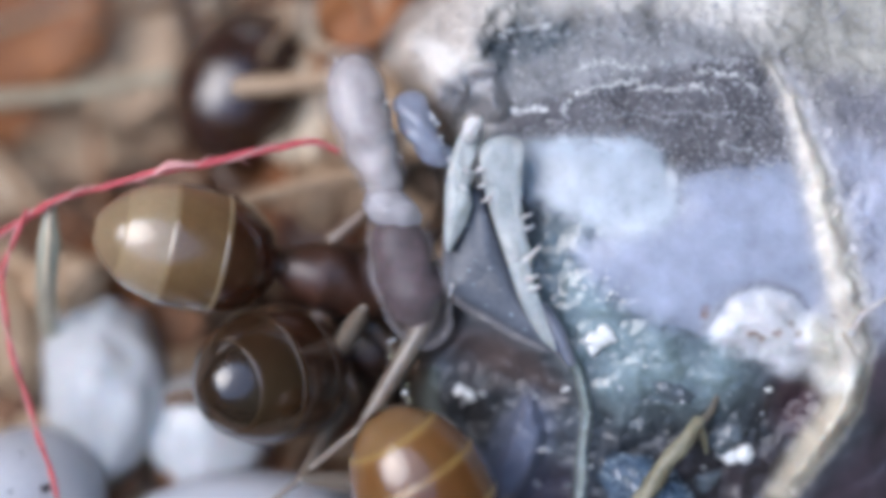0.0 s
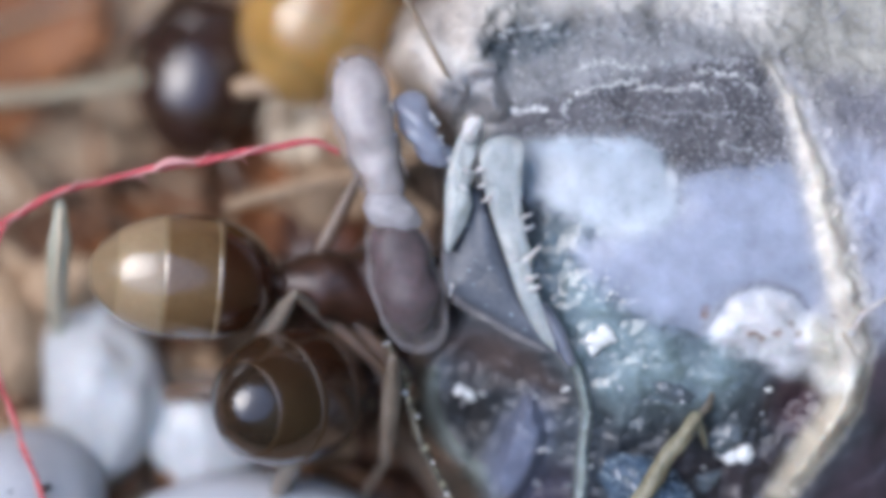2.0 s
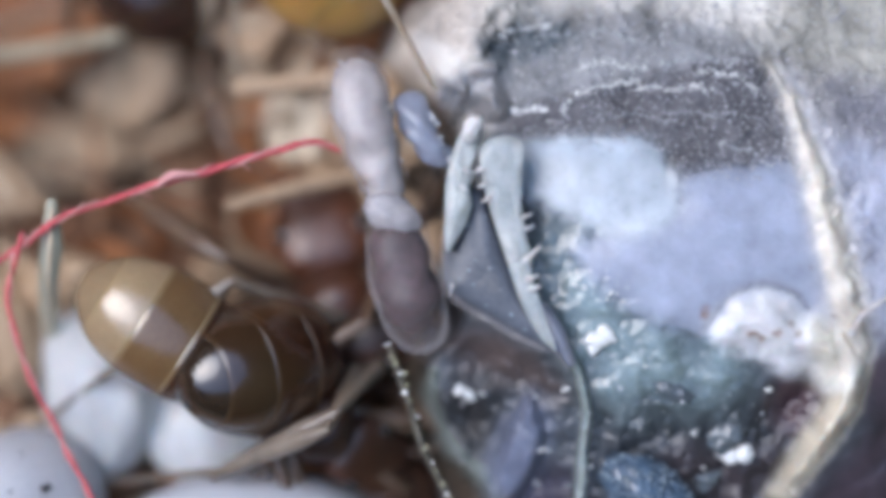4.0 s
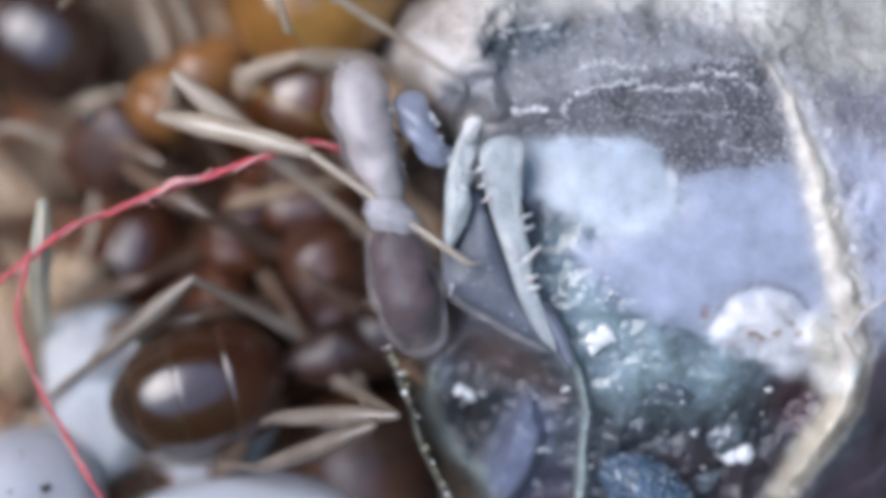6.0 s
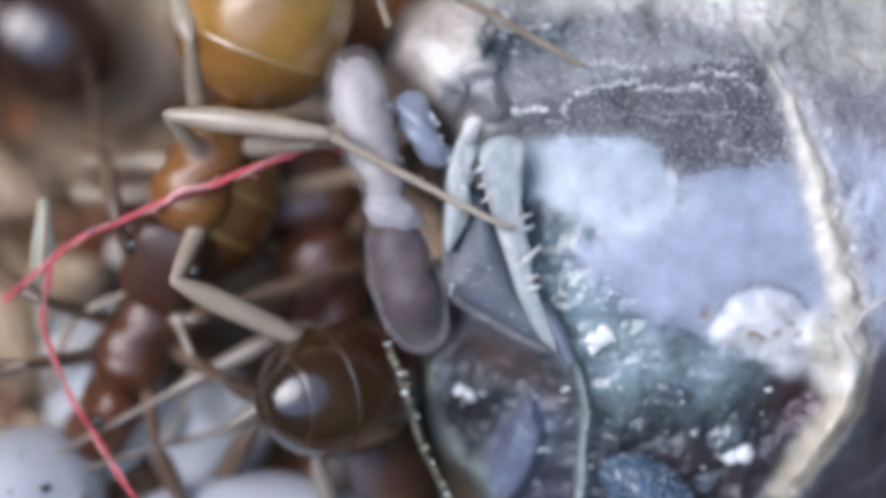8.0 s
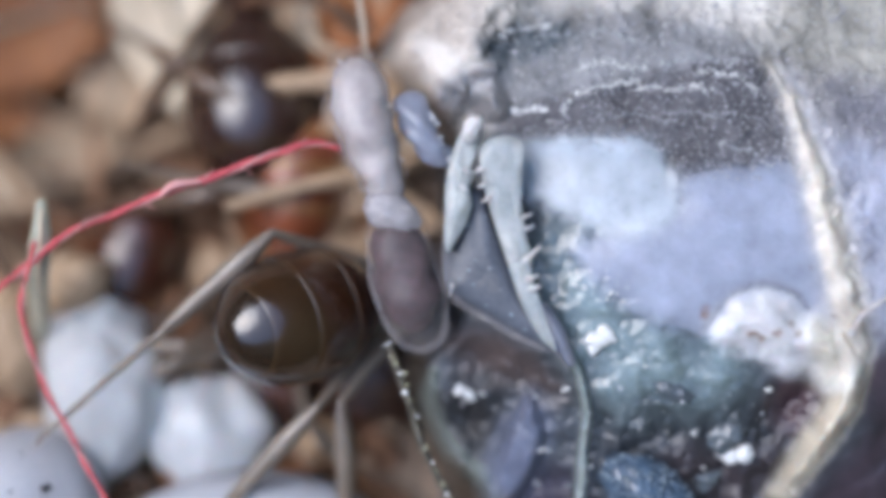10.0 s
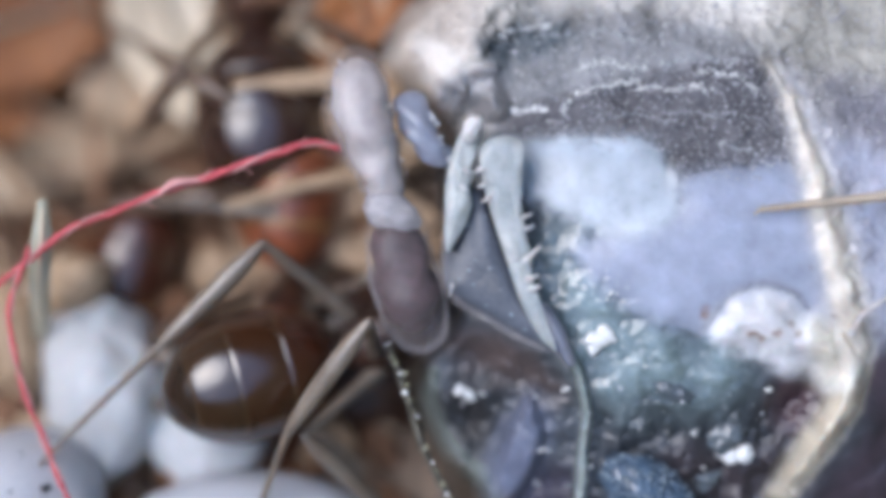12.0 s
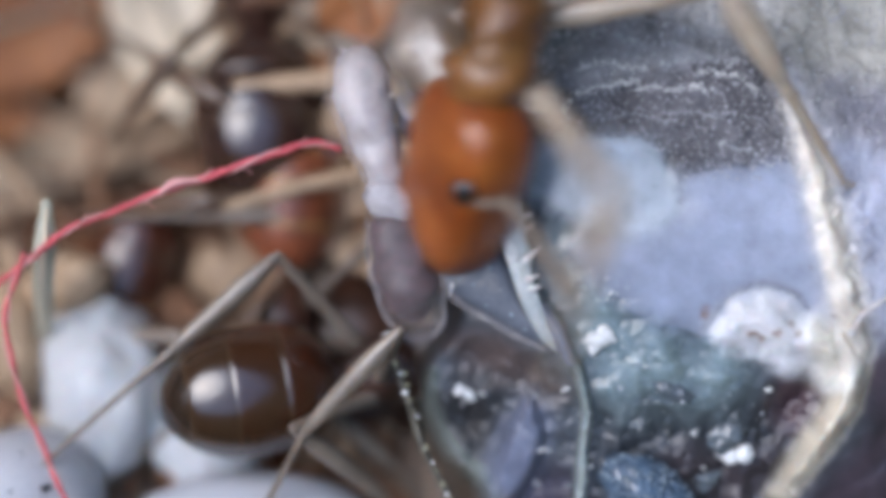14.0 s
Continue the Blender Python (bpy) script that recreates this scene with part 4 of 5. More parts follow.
thread = thing("red_thread", *(-1.78, 1.502, 2.2), "thin twisted red thread caught in the litter", "thread")
UPPER = [(-6.592, 0.088, 2), (-6.012, 0.391, 2.1), (-5.644, 0.629, 2.15), (-5.197, 0.803, 2.2), (-4.561, 0.962, 2.2), (-3.76, 1.15, 2.25), (-3.046, 1.277, 2.25), (-2.416, 1.422, 2.2), (-1.86, 1.502, 2.2), (-1.467, 1.379, 2.1)]
for k, (ph, mat) in enumerate(((0, thread_mat), (2.1, thread_mat), (4.2, thread_pale_mat))):
    if k == 0:
        bm = rod(twist(UPPER, 0.03, 5, ph), [0.03, 0.035, 0.03, 0.045, 0.035, 0.03], steps=2, seg=7)
        upper = part("strand", bm, mat, thread)
    else:
        part("ply", rod(twist(UPPER, 0.035, 5, ph), [0.012, 0.022, 0.014, 0.026, 0.02, 0.012], steps=2, seg=7), mat, upper, "twisted ply of the thread")
part("fluff", rod([(-4.062, 1.055, 2.25), (-3.827, 1.194, 2.35), (-3.477, 1.18, 2.3)], [0.03, 0.07, 0.03], rough=0.4), thread_pale_mat, upper, "pale frayed fluff")
for p, q in (((-5.268, 0.762, 2.25), (-5.083, 0.916, 2.4)), ((-3.437, 1.196, 2.3), (-3.252, 1.334, 2.4)), ((-2.888, 1.309, 2.25), (-2.734, 1.184, 2.2)), ((-4.316, 1.023, 2.25), (-4.148, 0.882, 2.2)), ((-2.098, 1.454, 2.2), (-1.893, 1.592, 2.3))):
    part("fibre", rod([p, q], [0.012, 0.006], seg=5, steps=2), thread_pale_mat, upper, "stray fibre")
LOWER = [(-5.683, 0.597, 2.15), (-5.948, 0.167, 2.1), (-6.144, -0.472, 2), (-6.058, -1.354, 1.95), (-5.842, -2.236, 1.95), (-5.639, -2.867, 2.05), (-5.479, -3.666, 2.05)]
pivot = Vector((-5.683, 0.597, 2.15))
bm = rod([p - pivot for p in twist(LOWER, 0.025, 4, 0)], [0.03, 0.035, 0.03, 0.035, 0.03], steps=2, seg=7)
lower = new("strand", mesh_of("strand", bm, thread_mat))
lower.parent = thread
tagged(lower, "hanging red strand")
bm = rod([p - pivot for p in twist(LOWER, 0.03, 4, 3)], [0.012, 0.017, 0.012], steps=2, seg=7)
ply = new("ply", mesh_of("ply", bm, thread_pale_mat))
ply.parent = lower


# ---- ants ----
def aim(d):
    """The turn that lays +x along d and keeps +z as upright as it can be."""
    d = Vector(d).normalized()
    side = Vector((0, 0, 1)).cross(d)
    side = side.normalized() if side.length > 1e-3 else Vector((0, 1, 0))
    return Matrix((d, side, d.cross(side))).transposed().to_4x4()


def profile(bm, stations, seg=20, sy=1.0, sz=1.0, droop=0.0):
    """A body of revolution along x from (x, radius) stations."""
    rings = []
    for x, r in stations:
        rings.append([bm.verts.new((x, r * sy * math.cos(2 * math.pi * j / seg), r * sz * math.sin(2 * math.pi * j / seg) - droop * x * x)) for j in range(seg)])
    for a, b in zip(rings, rings[1:]):
        for j in range(seg):
            bm.faces.new((a[j], a[(j + 1) % seg], b[(j + 1) % seg], b[j]))
    bm.faces.new(rings[0][::-1])
    bm.faces.new(rings[-1])
    return bm


def own(name, bm, mat, parent, m, label=""):
    """A part with a joint of its own at the pose m (mm) in its parent's space."""
    ob = new(name, mesh_of(name, bm, mat))
    ob.parent = parent
    ob.matrix_basis = Matrix.Translation(m.translation * MM) @ m.to_3x3().to_4x4()
    return tagged(ob, label) if label else ob


def mmpose(x, y, z, rx=0, ry=0, rz=0):
    return pose(x, y, z, rx, ry, rz)


HIPS = {"fore": (0.45, 0.22, 0.62), "mid": (0.05, 0.26, 0.6), "hind": (-0.4, 0.24, 0.62)}
FEMUR, TIBIA = 1.6, 4.5


def girth(u):
    """Rounded outline of a gaster from waist to tip, widest before the middle."""
    v = (0.02 + 0.965 * u) ** 0.9 * 2 - 1
    return max(0.0, 1 - abs(v) ** 2.3) ** (0.52 if v < 0 else 0.6)


def paint(ob, rule):
    """Pigment along a part: rule gives the colour at x (mm)."""
    me = ob.data
    layer = me.color_attributes.new("pigment", "FLOAT_COLOR", "POINT")
    for v, d in zip(me.vertices, layer.data):
        d.color = (*rule(v.co.x / MM), 1)


def rim_rule(colour, margin, edge, width):
    """Colour of a tergite that pales to its thin hind margin."""
    a, b = Vector(colour), Vector(margin)
    return lambda x: a.lerp(b, max(0.0, 1 - (x - edge) / width) ** 2) if width else a


# tergite colours from the waist to the tip, and where each ends along the gaster
TERGITES = (0.0, 0.33, 0.62, 0.86, 1.0)
GOLD_TERGITES = [(0.055, 0.016, 0.007), (0.2, 0.118, 0.055), (0.36, 0.26, 0.155), (0.27, 0.19, 0.11)]
BROWN_TERGITES = [(0.05, 0.015, 0.007), (0.048, 0.018, 0.008), (0.044, 0.022, 0.011), (0.034, 0.021, 0.014)]
ORANGE_TERGITES = [(0.13, 0.045, 0.012), (0.16, 0.062, 0.017), (0.2, 0.092, 0.03), (0.25, 0.14, 0.06)]
AMBER_TERGITES = [(0.3, 0.14, 0.032), (0.42, 0.22, 0.055), (0.47, 0.265, 0.075), (0.47, 0.28, 0.09)]


def build_ant(label, gaster_mat, body_mat, head_mat, legs_mat, size=1.0, gaster=(1.0, 0.82), bend=0.0, margin=(0.058, 0.033, 0.017), tergites=BROWN_TERGITES, reach=0.6, long=(), ankle={}, stance=(50, 88, 135), stout=1.0, long_head=1.0, crouch=48, fringe=0.13, feelers=None, short=(), slim=1.0):
    """An ant at the origin, facing +x, its feet on z = 0. Returns the thing and its joints."""
    ant = thing("ant", 0, 0, 0, label, "ant", "ants on the carcass")
    s, w = size, size * stout
    joints = {}
    # thorax in three humps
    bm = rod([(0.85 * s, 0, 0.84 * s), (0.55 * s, 0, 0.88 * s), (0.15 * s, 0, 0.86 * s), (-0.3 * s, 0, 0.84 * s), (-0.75 * s, 0, 0.74 * s)], [0.32 * s * slim, 0.54 * s * slim, 0.5 * s * slim, 0.48 * s * slim, 0.3 * s * slim], rough=0.2, steps=6, seg=18, flat=0.9)
    blob(bm, (0.4 * s, 0, 1.0 * s), (0.4 * s, 0.36 * s * slim, 0.28 * s * slim), sub=3, rough=0.08)
    blob(bm, (-0.35 * s, 0, 0.95 * s), (0.36 * s, 0.3 * s, 0.26 * s), sub=3, rough=0.08)
    part("thorax", bm, body_mat, ant)
    bm = lump((-0.92 * s, 0, 0.72 * s), (0.13 * s, 0.2 * s, 0.3 * s), sub=2)
    part("petiole", bm, body_mat, ant)
    # gaster: an inner body under four overlapping tergites with pale thin margins
    L, R = gaster[0] * s, gaster[1] * s
    st = [(-2 * L * i / 20, max(0.02 * s, R * 0.95 * girth(i / 20))) for i in range(21)]
    g = own("gaster", profile(bmesh.new(), st, 24, 1.0, 0.94), gaster_mat, ant, mmpose(-0.98 * s, 0, 0.74 * s, 0, bend, 0))
    joints["gaster"] = g
    paint(g, lambda x: margin)
    for i, (u0, u1) in enumerate(zip(TERGITES, TERGITES[1:])):
        u0 = max(0.0, u0 - 0.05)
        st = [(-2 * L * u0, R * girth(u0) * 0.93)]
        for k in range(1, 11):
            u = u0 + (u1 - u0) * k / 10
            st.append((-2 * L * u, max(0.012 * s, R * girth(u) + 0.008 * s * (k / 10) ** 2)))
        if u1 < 1:
            st += [(-2 * L * u1 - 0.01 * s, R * girth(u1) - 0.006 * s), (-2 * L * u1 + 0.03 * s, R * girth(u1) * 0.96)]
        shell = own("tergite", profile(bmesh.new(), st, 32, 1.0, 0.94), gaster_mat, g, Matrix.Identity(4))
        paint(shell, rim_rule(tergites[i], margin, -2 * L * u1, fringe * s if i < 3 else 0.0))
    # head
    bm = bmesh.new()
    blob(bm, (0, 0, 0), (1, 1, 1), sub=4)
    for v in bm.verts:
        p = v.co
        q = [math.copysign(abs(c) ** 0.62, c) for c in p]
        v.co = Vector(((0.52 + 0.68 * q[0]) * s * long_head, 0.56 * q[1] * s * (1.0 - 0.12 * q[0]), 0.4 * q[2] * s * (1 - 0.12 * q[0])))
    h = own("head", bm, head_mat, ant, mmpose(0.86 * s, 0, 0.84 * s, 0, 18, 0))
    joints["head"] = h
    for k in (1, -1):
        own("eye", lump((0.36 * s * long_head, 0.44 * s * k, 0.28 * s), (0.15 * s, 0.12 * s, 0.12 * s), sub=2), eye_mat, h, Matrix.Identity(4), "black compound eye")
        own("mandible", rod([(0.95 * s * long_head, 0.22 * s * k, -0.05 * s), (1.15 * s * long_head, 0.2 * s * k, -0.1 * s), (1.3 * s * long_head, 0.04 * s * k, -0.12 * s)], [0.09 * s, 0.08 * s, 0.03 * s], seg=8), body_mat, h, Matrix.Identity(4))
        m = Matrix.Translation((0.86 * s, 0.16 * s * k, 0.12 * s)) @ aim((0.7, 0.9 * k, 0.35))
        a = rod([(0, 0, 0), (0.45 * s, 0, 0.03 * s), (0.95 * s, 0, 0)], [0.045 * s, 0.04 * s, 0.055 * s], seg=8)
        tube(a, [(0.95 * s, 0, 0), (1.35 * s, -0.35 * s * k, -0.12 * s), (1.75 * s, -0.85 * s * k, -0.3 * s)], [0.05 * s, 0.06 * s, 0.07 * s], seg=8)
        joints["antenna%d" % k] = own("antenna", a, feelers or legs_mat, h, m)
    # legs: femur with its hip, tibia and tarsus beyond the knee
    for name, (hx, hy, hz) in HIPS.items():
        for k in (1, -1):
            swing = dict(zip(HIPS, stance))[name] * k
            m = Matrix.Translation((hx * s, hy * s * k, hz * s)) @ pose(0, 0, 0, 0, 0, swing) @ pose(0, 0, 0, 0, -crouch, 0)
            fem = FEMUR * s * (1.45 if "%s%d" % (name, k) in long else 1.0)
            f = rod([(0, 0, 0), (0.4 * s, 0, 0.02 * s), (1.1 * s, 0, 0.02 * s), (fem, 0, 0)], [0.07 * w, 0.12 * w, 0.1 * w, 0.06 * w], seg=10)
            leg = own("leg", f, legs_mat, ant, m)
            q, bow = s * (0.45 if "%s%d" % (name, k) in short else 0.6 if name == "hind" and reach == 1.0 else 1.0 if "%s%d" % (name, k) in long else reach), ankle.get("%s%d" % (name, k), 0.0) * s
            t = rod([(0, 0, 0), (0.9 * q, bow * 0.5, 0.05 * q), (2.0 * q, bow, 0.1 * q)], [0.06 * w, 0.14 * w, 0.13 * w, 0.08 * w], seg=8)
            tube(t, [(2.0 * q, bow, 0.1 * q), (3.2 * q, bow * 0.5, 0.03 * q), (TIBIA * q, 0, 0.08 * q)], [0.06 * w, 0.045 * w, 0.03 * w], seg=6)
            for j in range(6):
                f0 = 1 - j / 6.5
                tube(t, [((2.1 + 0.38 * j) * q, bow * f0, 0.06 * s), ((2.17 + 0.38 * j) * q, bow * f0 + 0.07 * s, 0)], [0.016 * s, 0.008 * s], seg=4, steps=1)
            tube(t, [(TIBIA * q, 0, 0.08 * q), (TIBIA * q + 0.1 * s, 0.06 * s, 0.02 * s)], [0.035 * s, 0.015 * s], seg=5, steps=1)
            shin = own("tibia", t, legs_mat, leg, Matrix.Translation((fem, 0, 0)) @ pose(0, 0, 0, 0, 80, 0))
            joints["%s%d" % (name, k)] = (leg, shin)
    return ant, joints


def at_time(rows, t):
    """The keyed row nearest before t, blended to the next."""
    if t <= rows[0][0]:
        return rows[0][1:]
    for a, b in zip(rows, rows[1:]):
        if t <= b[0]:
            k = (t - a[0]) / (b[0] - a[0])
            k = k * k * (3 - 2 * k)
            return [p + (q - p) * k for p, q in zip(a[1:], b[1:])]
    return rows[-1][1:]


def ant_pose(r):
    """Row values x, y, z of the body's feet level, heading, pitch, roll in degrees."""
    x, y, z, head, pitch, roll = r
    return pose(x, y, z) @ pose(0, 0, 0, 0, 0, head) @ pose(0, 0, 0, 0, pitch, 0) @ pose(0, 0, 0, roll, 0, 0)


def to_m(m):
    return Matrix.Translation(m.translation * MM) @ m.to_3x3().to_4x4()


def key_ant(ant, rows):
    walk(ant, [(r[0], to_m(ant_pose(r[1:]))) for r in rows])


def key_leg(ant_rows, joints, which, rows):
    """Aim a leg: rows of time, knee and foot in the place (mm)."""
    leg, shin = joints[which]
    hip = leg.matrix_basis.translation / MM
    reach = shin.matrix_basis.translation
    leg_rows, shin_rows = [], []
    flat = [(t, *knee, *foot) for t, knee, foot in rows]
    times = sorted({r[0] for r in rows} | {r[0] for r in ant_rows if rows[0][0] < r[0] < rows[-1][0]})
    for t in times:
        now = at_time(flat, t)
        knee, foot = now[:3], now[3:]
        inv = ant_pose(at_time(ant_rows, t)).inverted()
        k, f = inv @ Vector(knee), inv @ Vector(foot)
        lm = Matrix.Translation(hip) @ aim(k - hip)
        tip = lm @ (reach / MM)
        sm = Matrix.Translation(reach / MM) @ lm.to_3x3().inverted().to_4x4() @ aim(f - tip)
        leg_rows.append((t, to_m(lm)))
        shin_rows.append((t, to_m(sm)))
    walk(leg, leg_rows)
    walk(shin, shin_rows)


def step_legs(joints, start, end, beat=0.24, skip=()):
    """A walking gait between two times; the legs rest outside them."""
    for i, (name, k) in enumerate((n, k) for n in ("fore", "mid", "hind") for k in (1, -1)):
        key = "%s%d" % (name, k)
        if key in skip:
            continue
        leg = joints[key][0]
        rest = leg.matrix_basis.copy()
        rows, t, sign = [(0.0, rest)] if start > 0 else [], start, 1 if i in (0, 3, 4) else -1
        while t <= end:
            rows.append((t, rest @ pose(0, 0, 0, 0, 0, 17 * sign * k)))
            t, sign = t + beat, -sign
        rows.append((max(14.0, t), rest))
        walk(leg, rows)


def by_gaster(ant_size, length, rows, pitch=0):
    """Rows given by the middle of the gaster (t, place with the feet's level, heading, bend) as rows of the body, which dips its head by pitch, and of the gaster's joint."""
    body, tail = [], []
    c, s = math.cos(radians(pitch)), math.sin(radians(pitch))
    ahead, up = (0.98 * c - 0.74 * s) * ant_size, (0.74 - 0.98 * s - 0.74 * c) * ant_size
    for t, (x, y, z), head, bend in rows:
        back = ahead + length * math.cos(radians(bend)) * ant_size
        body.append((t, x + back * math.cos(radians(head)), y + back * math.sin(radians(head)), z + up, head, pitch, 0))
        tail.append((t, to_m(mmpose(-0.98 * ant_size, 0, 0.74 * ant_size, 0, bend - pitch, 0))))
    return body, tail


# A: golden banded gaster, feeds beside the palp, later walks off past the pebbles
ROWS_A, TAIL_A = by_gaster(1.0, 1.3, [
    (0.0, (-3.628, 0.032, 1.1), -12, 15), (0.5, (-3.779, -0.04, 1.1), -10, 18), (1.0, (-3.803, -0.024, 1.1), -10, 18), (1.5, (-3.811, -0.151, 1.1), -8, 15), (2.0, (-3.684, -0.391, 1.1), -4, 12),
    (2.5, (-3.605, -0.429, 1.1), -4, 18), (3.0, (-3.976, -0.281, 1.1), -4, 5), (3.2, (-4.04, -0.329, 1.1), -5, 5), (4.3, (-3.972, -1.359, 0.9), -45, 10), (5.3, (-3.911, -2.889, 0.9), -70, 20),
    (5.5, (-3.539, -5.417, 0.7), -75, 5), (7.0, (-2.408, -9.828, 0.2), -70, 5), (14.0, (0.987, -16.665, 0.1), -60, 5)], 20)
# B: dark glossy gaster, stays at the carcass all the time
ROWS_B, TAIL_B = by_gaster(1.0, 1.3, [
    (0.0, (-2.481, -1.799, 0.1), 12, 55), (0.5, (-2.586, -1.935, 0.1), 10, 55), (1.0, (-2.401, -1.799, 0.1), 10, 55), (1.5, (-2.586, -2.2, 0.1), 10, 55), (2.0, (-2.216, -2.12, 0.1), 10, 55),
    (2.5, (-2.184, -2.16, 0.1), 10, 55), (3.0, (-2.621, -1.881, 0.1), 14, 52), (3.2, (-2.769, -1.763, 0.1), 16, 50), (4.3, (-2.46, -1.61, 0.1), 10, 40), (5.3, (-1.661, -1.294, 0.1), 0, 30),
    (5.5, (-2.393, -1.392, 0.2), 0, 25), (5.8, (-2.402, -1.789, 0.2), 8, 20), (6.0, (-3.564, -2.045, 0.3), 14, 8), (6.2, (-3.687, -2.045, 0.3), 14, 8), (6.5, (-2.475, -2.231, 0.3), 10, 20),
    (6.7, (-2.142, -1.939, 0.2), 10, 30), (7.0, (-1.737, -1.777, 0.1), 8, 35), (7.2, (-1.654, -1.711, 0.1), 8, 36), (7.5, (-1.57, -2.096, 0.1), 10, 40), (8.0, (-1.529, -2.015, 0.1), 12, 40),
    (8.2, (-1.57, -2.015, 0.1), 12, 40), (9.3, (-1.972, -1.447, 0.1), 14, 42), (10.3, (-2.453, -1.041, 0.1), 22, 45), (10.5, (-2.735, -1.404, 0.1), 30, 45), (11.0, (-2.701, -1.69, 0.2), 40, 35),
    (11.5, (-2.71, -1.29, 0.3), 55, 25), (11.8, (-3.26, -1.871, 0.3), 25, 15), (12.0, (-2.811, -1.83, 0.3), 15, 15), (12.5, (-2.553, -2.024, 0.3), 15, 22), (13.0, (-2.915, -2.039, 0.3), 10, 12),
    (13.5, (-2.894, -2.036, 0.3), 10, 14), (14.0, (-2.829, -2.052, 0.3), 8, 14)], 18)
# C: amber gaster, comes in over the litter and stands with long legs on the carcass
ROWS_C, TAIL_C = by_gaster(1.1, 1.3, [
    (0.0, (1.021, 10.041, -1), 60, 10), (1.6, (0.669, 6.697, -1), 60, 10), (1.9, (-0.827, 3.969, -1), 60, 10), (2.1, (-2.323, 3.353, -1), 60, 10), (2.4, (-1.795, 3.705, -1), 60, 10),
    (3.2, (-2.047, 3.857, -0.8), 70, 10), (4.3, (-1.59, 5.193, -0.4), 145, 10), (5.3, (-1.983, 4.081, -1.2), 215, 10), (5.8, (-2.316, 4.045, -0.9), 222, 10), (6.1, (-1.666, 3.873, -0.2), 216, 12), (6.5, (-2.412, 2.846, 0.7), 222, 14),
    (6.7, (-3.163, 2.93, 0.7), 226, 14), (7.0, (-3.522, 2.846, 0.7), 240, 14), (7.15, (-3.289, 3.18, 0.7), 243, 14), (7.5, (-2.855, 3.447, 0.7), 248, 14), (7.8, (-2.871, 3.43, 0.7), 248, 14),
    (8.2, (-1.936, 3.581, 0.7), 246, 12), (9.0, (-0.708, 5.907, 0.4), 220, 10), (10.2, (0.99, 11.443, 0), 200, 10), (14.0, (3.55, 16.563, 0), 190, 10)])
# K: stands beyond the collar and reaches in with long pale legs
ROWS_K = [(t, *p, h, 0, 0) for t, p, h in ((0.0, (1.814, 14.624, 0.5), 280), (1.5, (0.965, 9.493, 0.8), 280), (1.9, (-0.854, 7.072, 1.2), 285), (3.2, (-0.854, 7.072, 1.2), 285), (5.3, (-2.481, 6.291, 1.4), 280), (5.8, (-2.87, 6.169, 1.6), 290), (6.2, (-1.472, 6.488, 2), 290), (6.4, (-0.985, 6.365, 2.2), 290), (8.2, (-0.946, 6.365, 2.2), 290), (9.4, (1.786, 11.086, 1), 250), (14.0, (4.334, 18.824, 0.5), 240))]


def body_rows(rows):
    return [(t, x, y, z, head, pitch, 0) for t, (x, y, z), head, pitch in rows]


# D: red-brown ant that pushes through under C
ROWS_D = body_rows([(0.0, (0.14, 9.98, -0.8), 240, 0), (3.2, (-0.21, 8.231, -0.8), 240, 0), (4.6, (-1.256, 3.322, -0.7), 238, 0), (5.3, (-2.3, 1.0, -0.9), 238, 0), (5.6, (-2.65, 0.6, -0.9), 240, 0), (6.1, (-3.0, 0.4, -0.6), 245, 0),
                    (6.5, (-3.35, 0.05, 0.1), 246, 0), (6.8, (-3.5, -0.3, 0.1), 246, 0), (7.1, (-3.6, -0.45, 0.2), 244, 0), (7.5, (-3.75, -0.65, 0.2), 240, 0), (7.75, (-4.1, -0.95, 0.2), 242, 0), (8.0, (-4.35, -1.2, 0.2), 242, 0), (8.2, (-4.6, -1.4, 0.2), 238, 0),
                    (9.4, (-11.094, -3.102, -0.4), 215, 0), (14.0, (-16.077, -5.623, 0), 215, 0)])
# E and F: dark ants resting deeper in the litter
ROWS_E = body_rows([(0.0, (-14.909, -2.293, -1.2), 330, 0), (3.2, (-13.138, -2.204, -1.2), 320, 0), (4.4, (-6.429, -2.211, -1.3), 280, 0), (5.2, (-5.451, -2.129, -1.4), 250, 0), (8.2, (-5.487, -2.093, -1.4), 250, 0), (11.0, (-5.469, -2.129, -1.4), 251, 0), (14.0, (-5.504, -2.147, -1.4), 250, 0)])
ROWS_F = body_rows([(0.0, (-0.753, 12.015, -1.6), 255, 0), (8.2, (-1.29, 9.327, -1.6), 255, 0), (9.4, (-2.18, 2.153, -1.5), 258, 0), (10.2, (-2.5, -1.3, -0.8), 264, 0), (12.0, (-2.47, -1.28, -0.8), 265, 0), (14.0, (-2.44, -1.3, -0.8), 266, 0)])
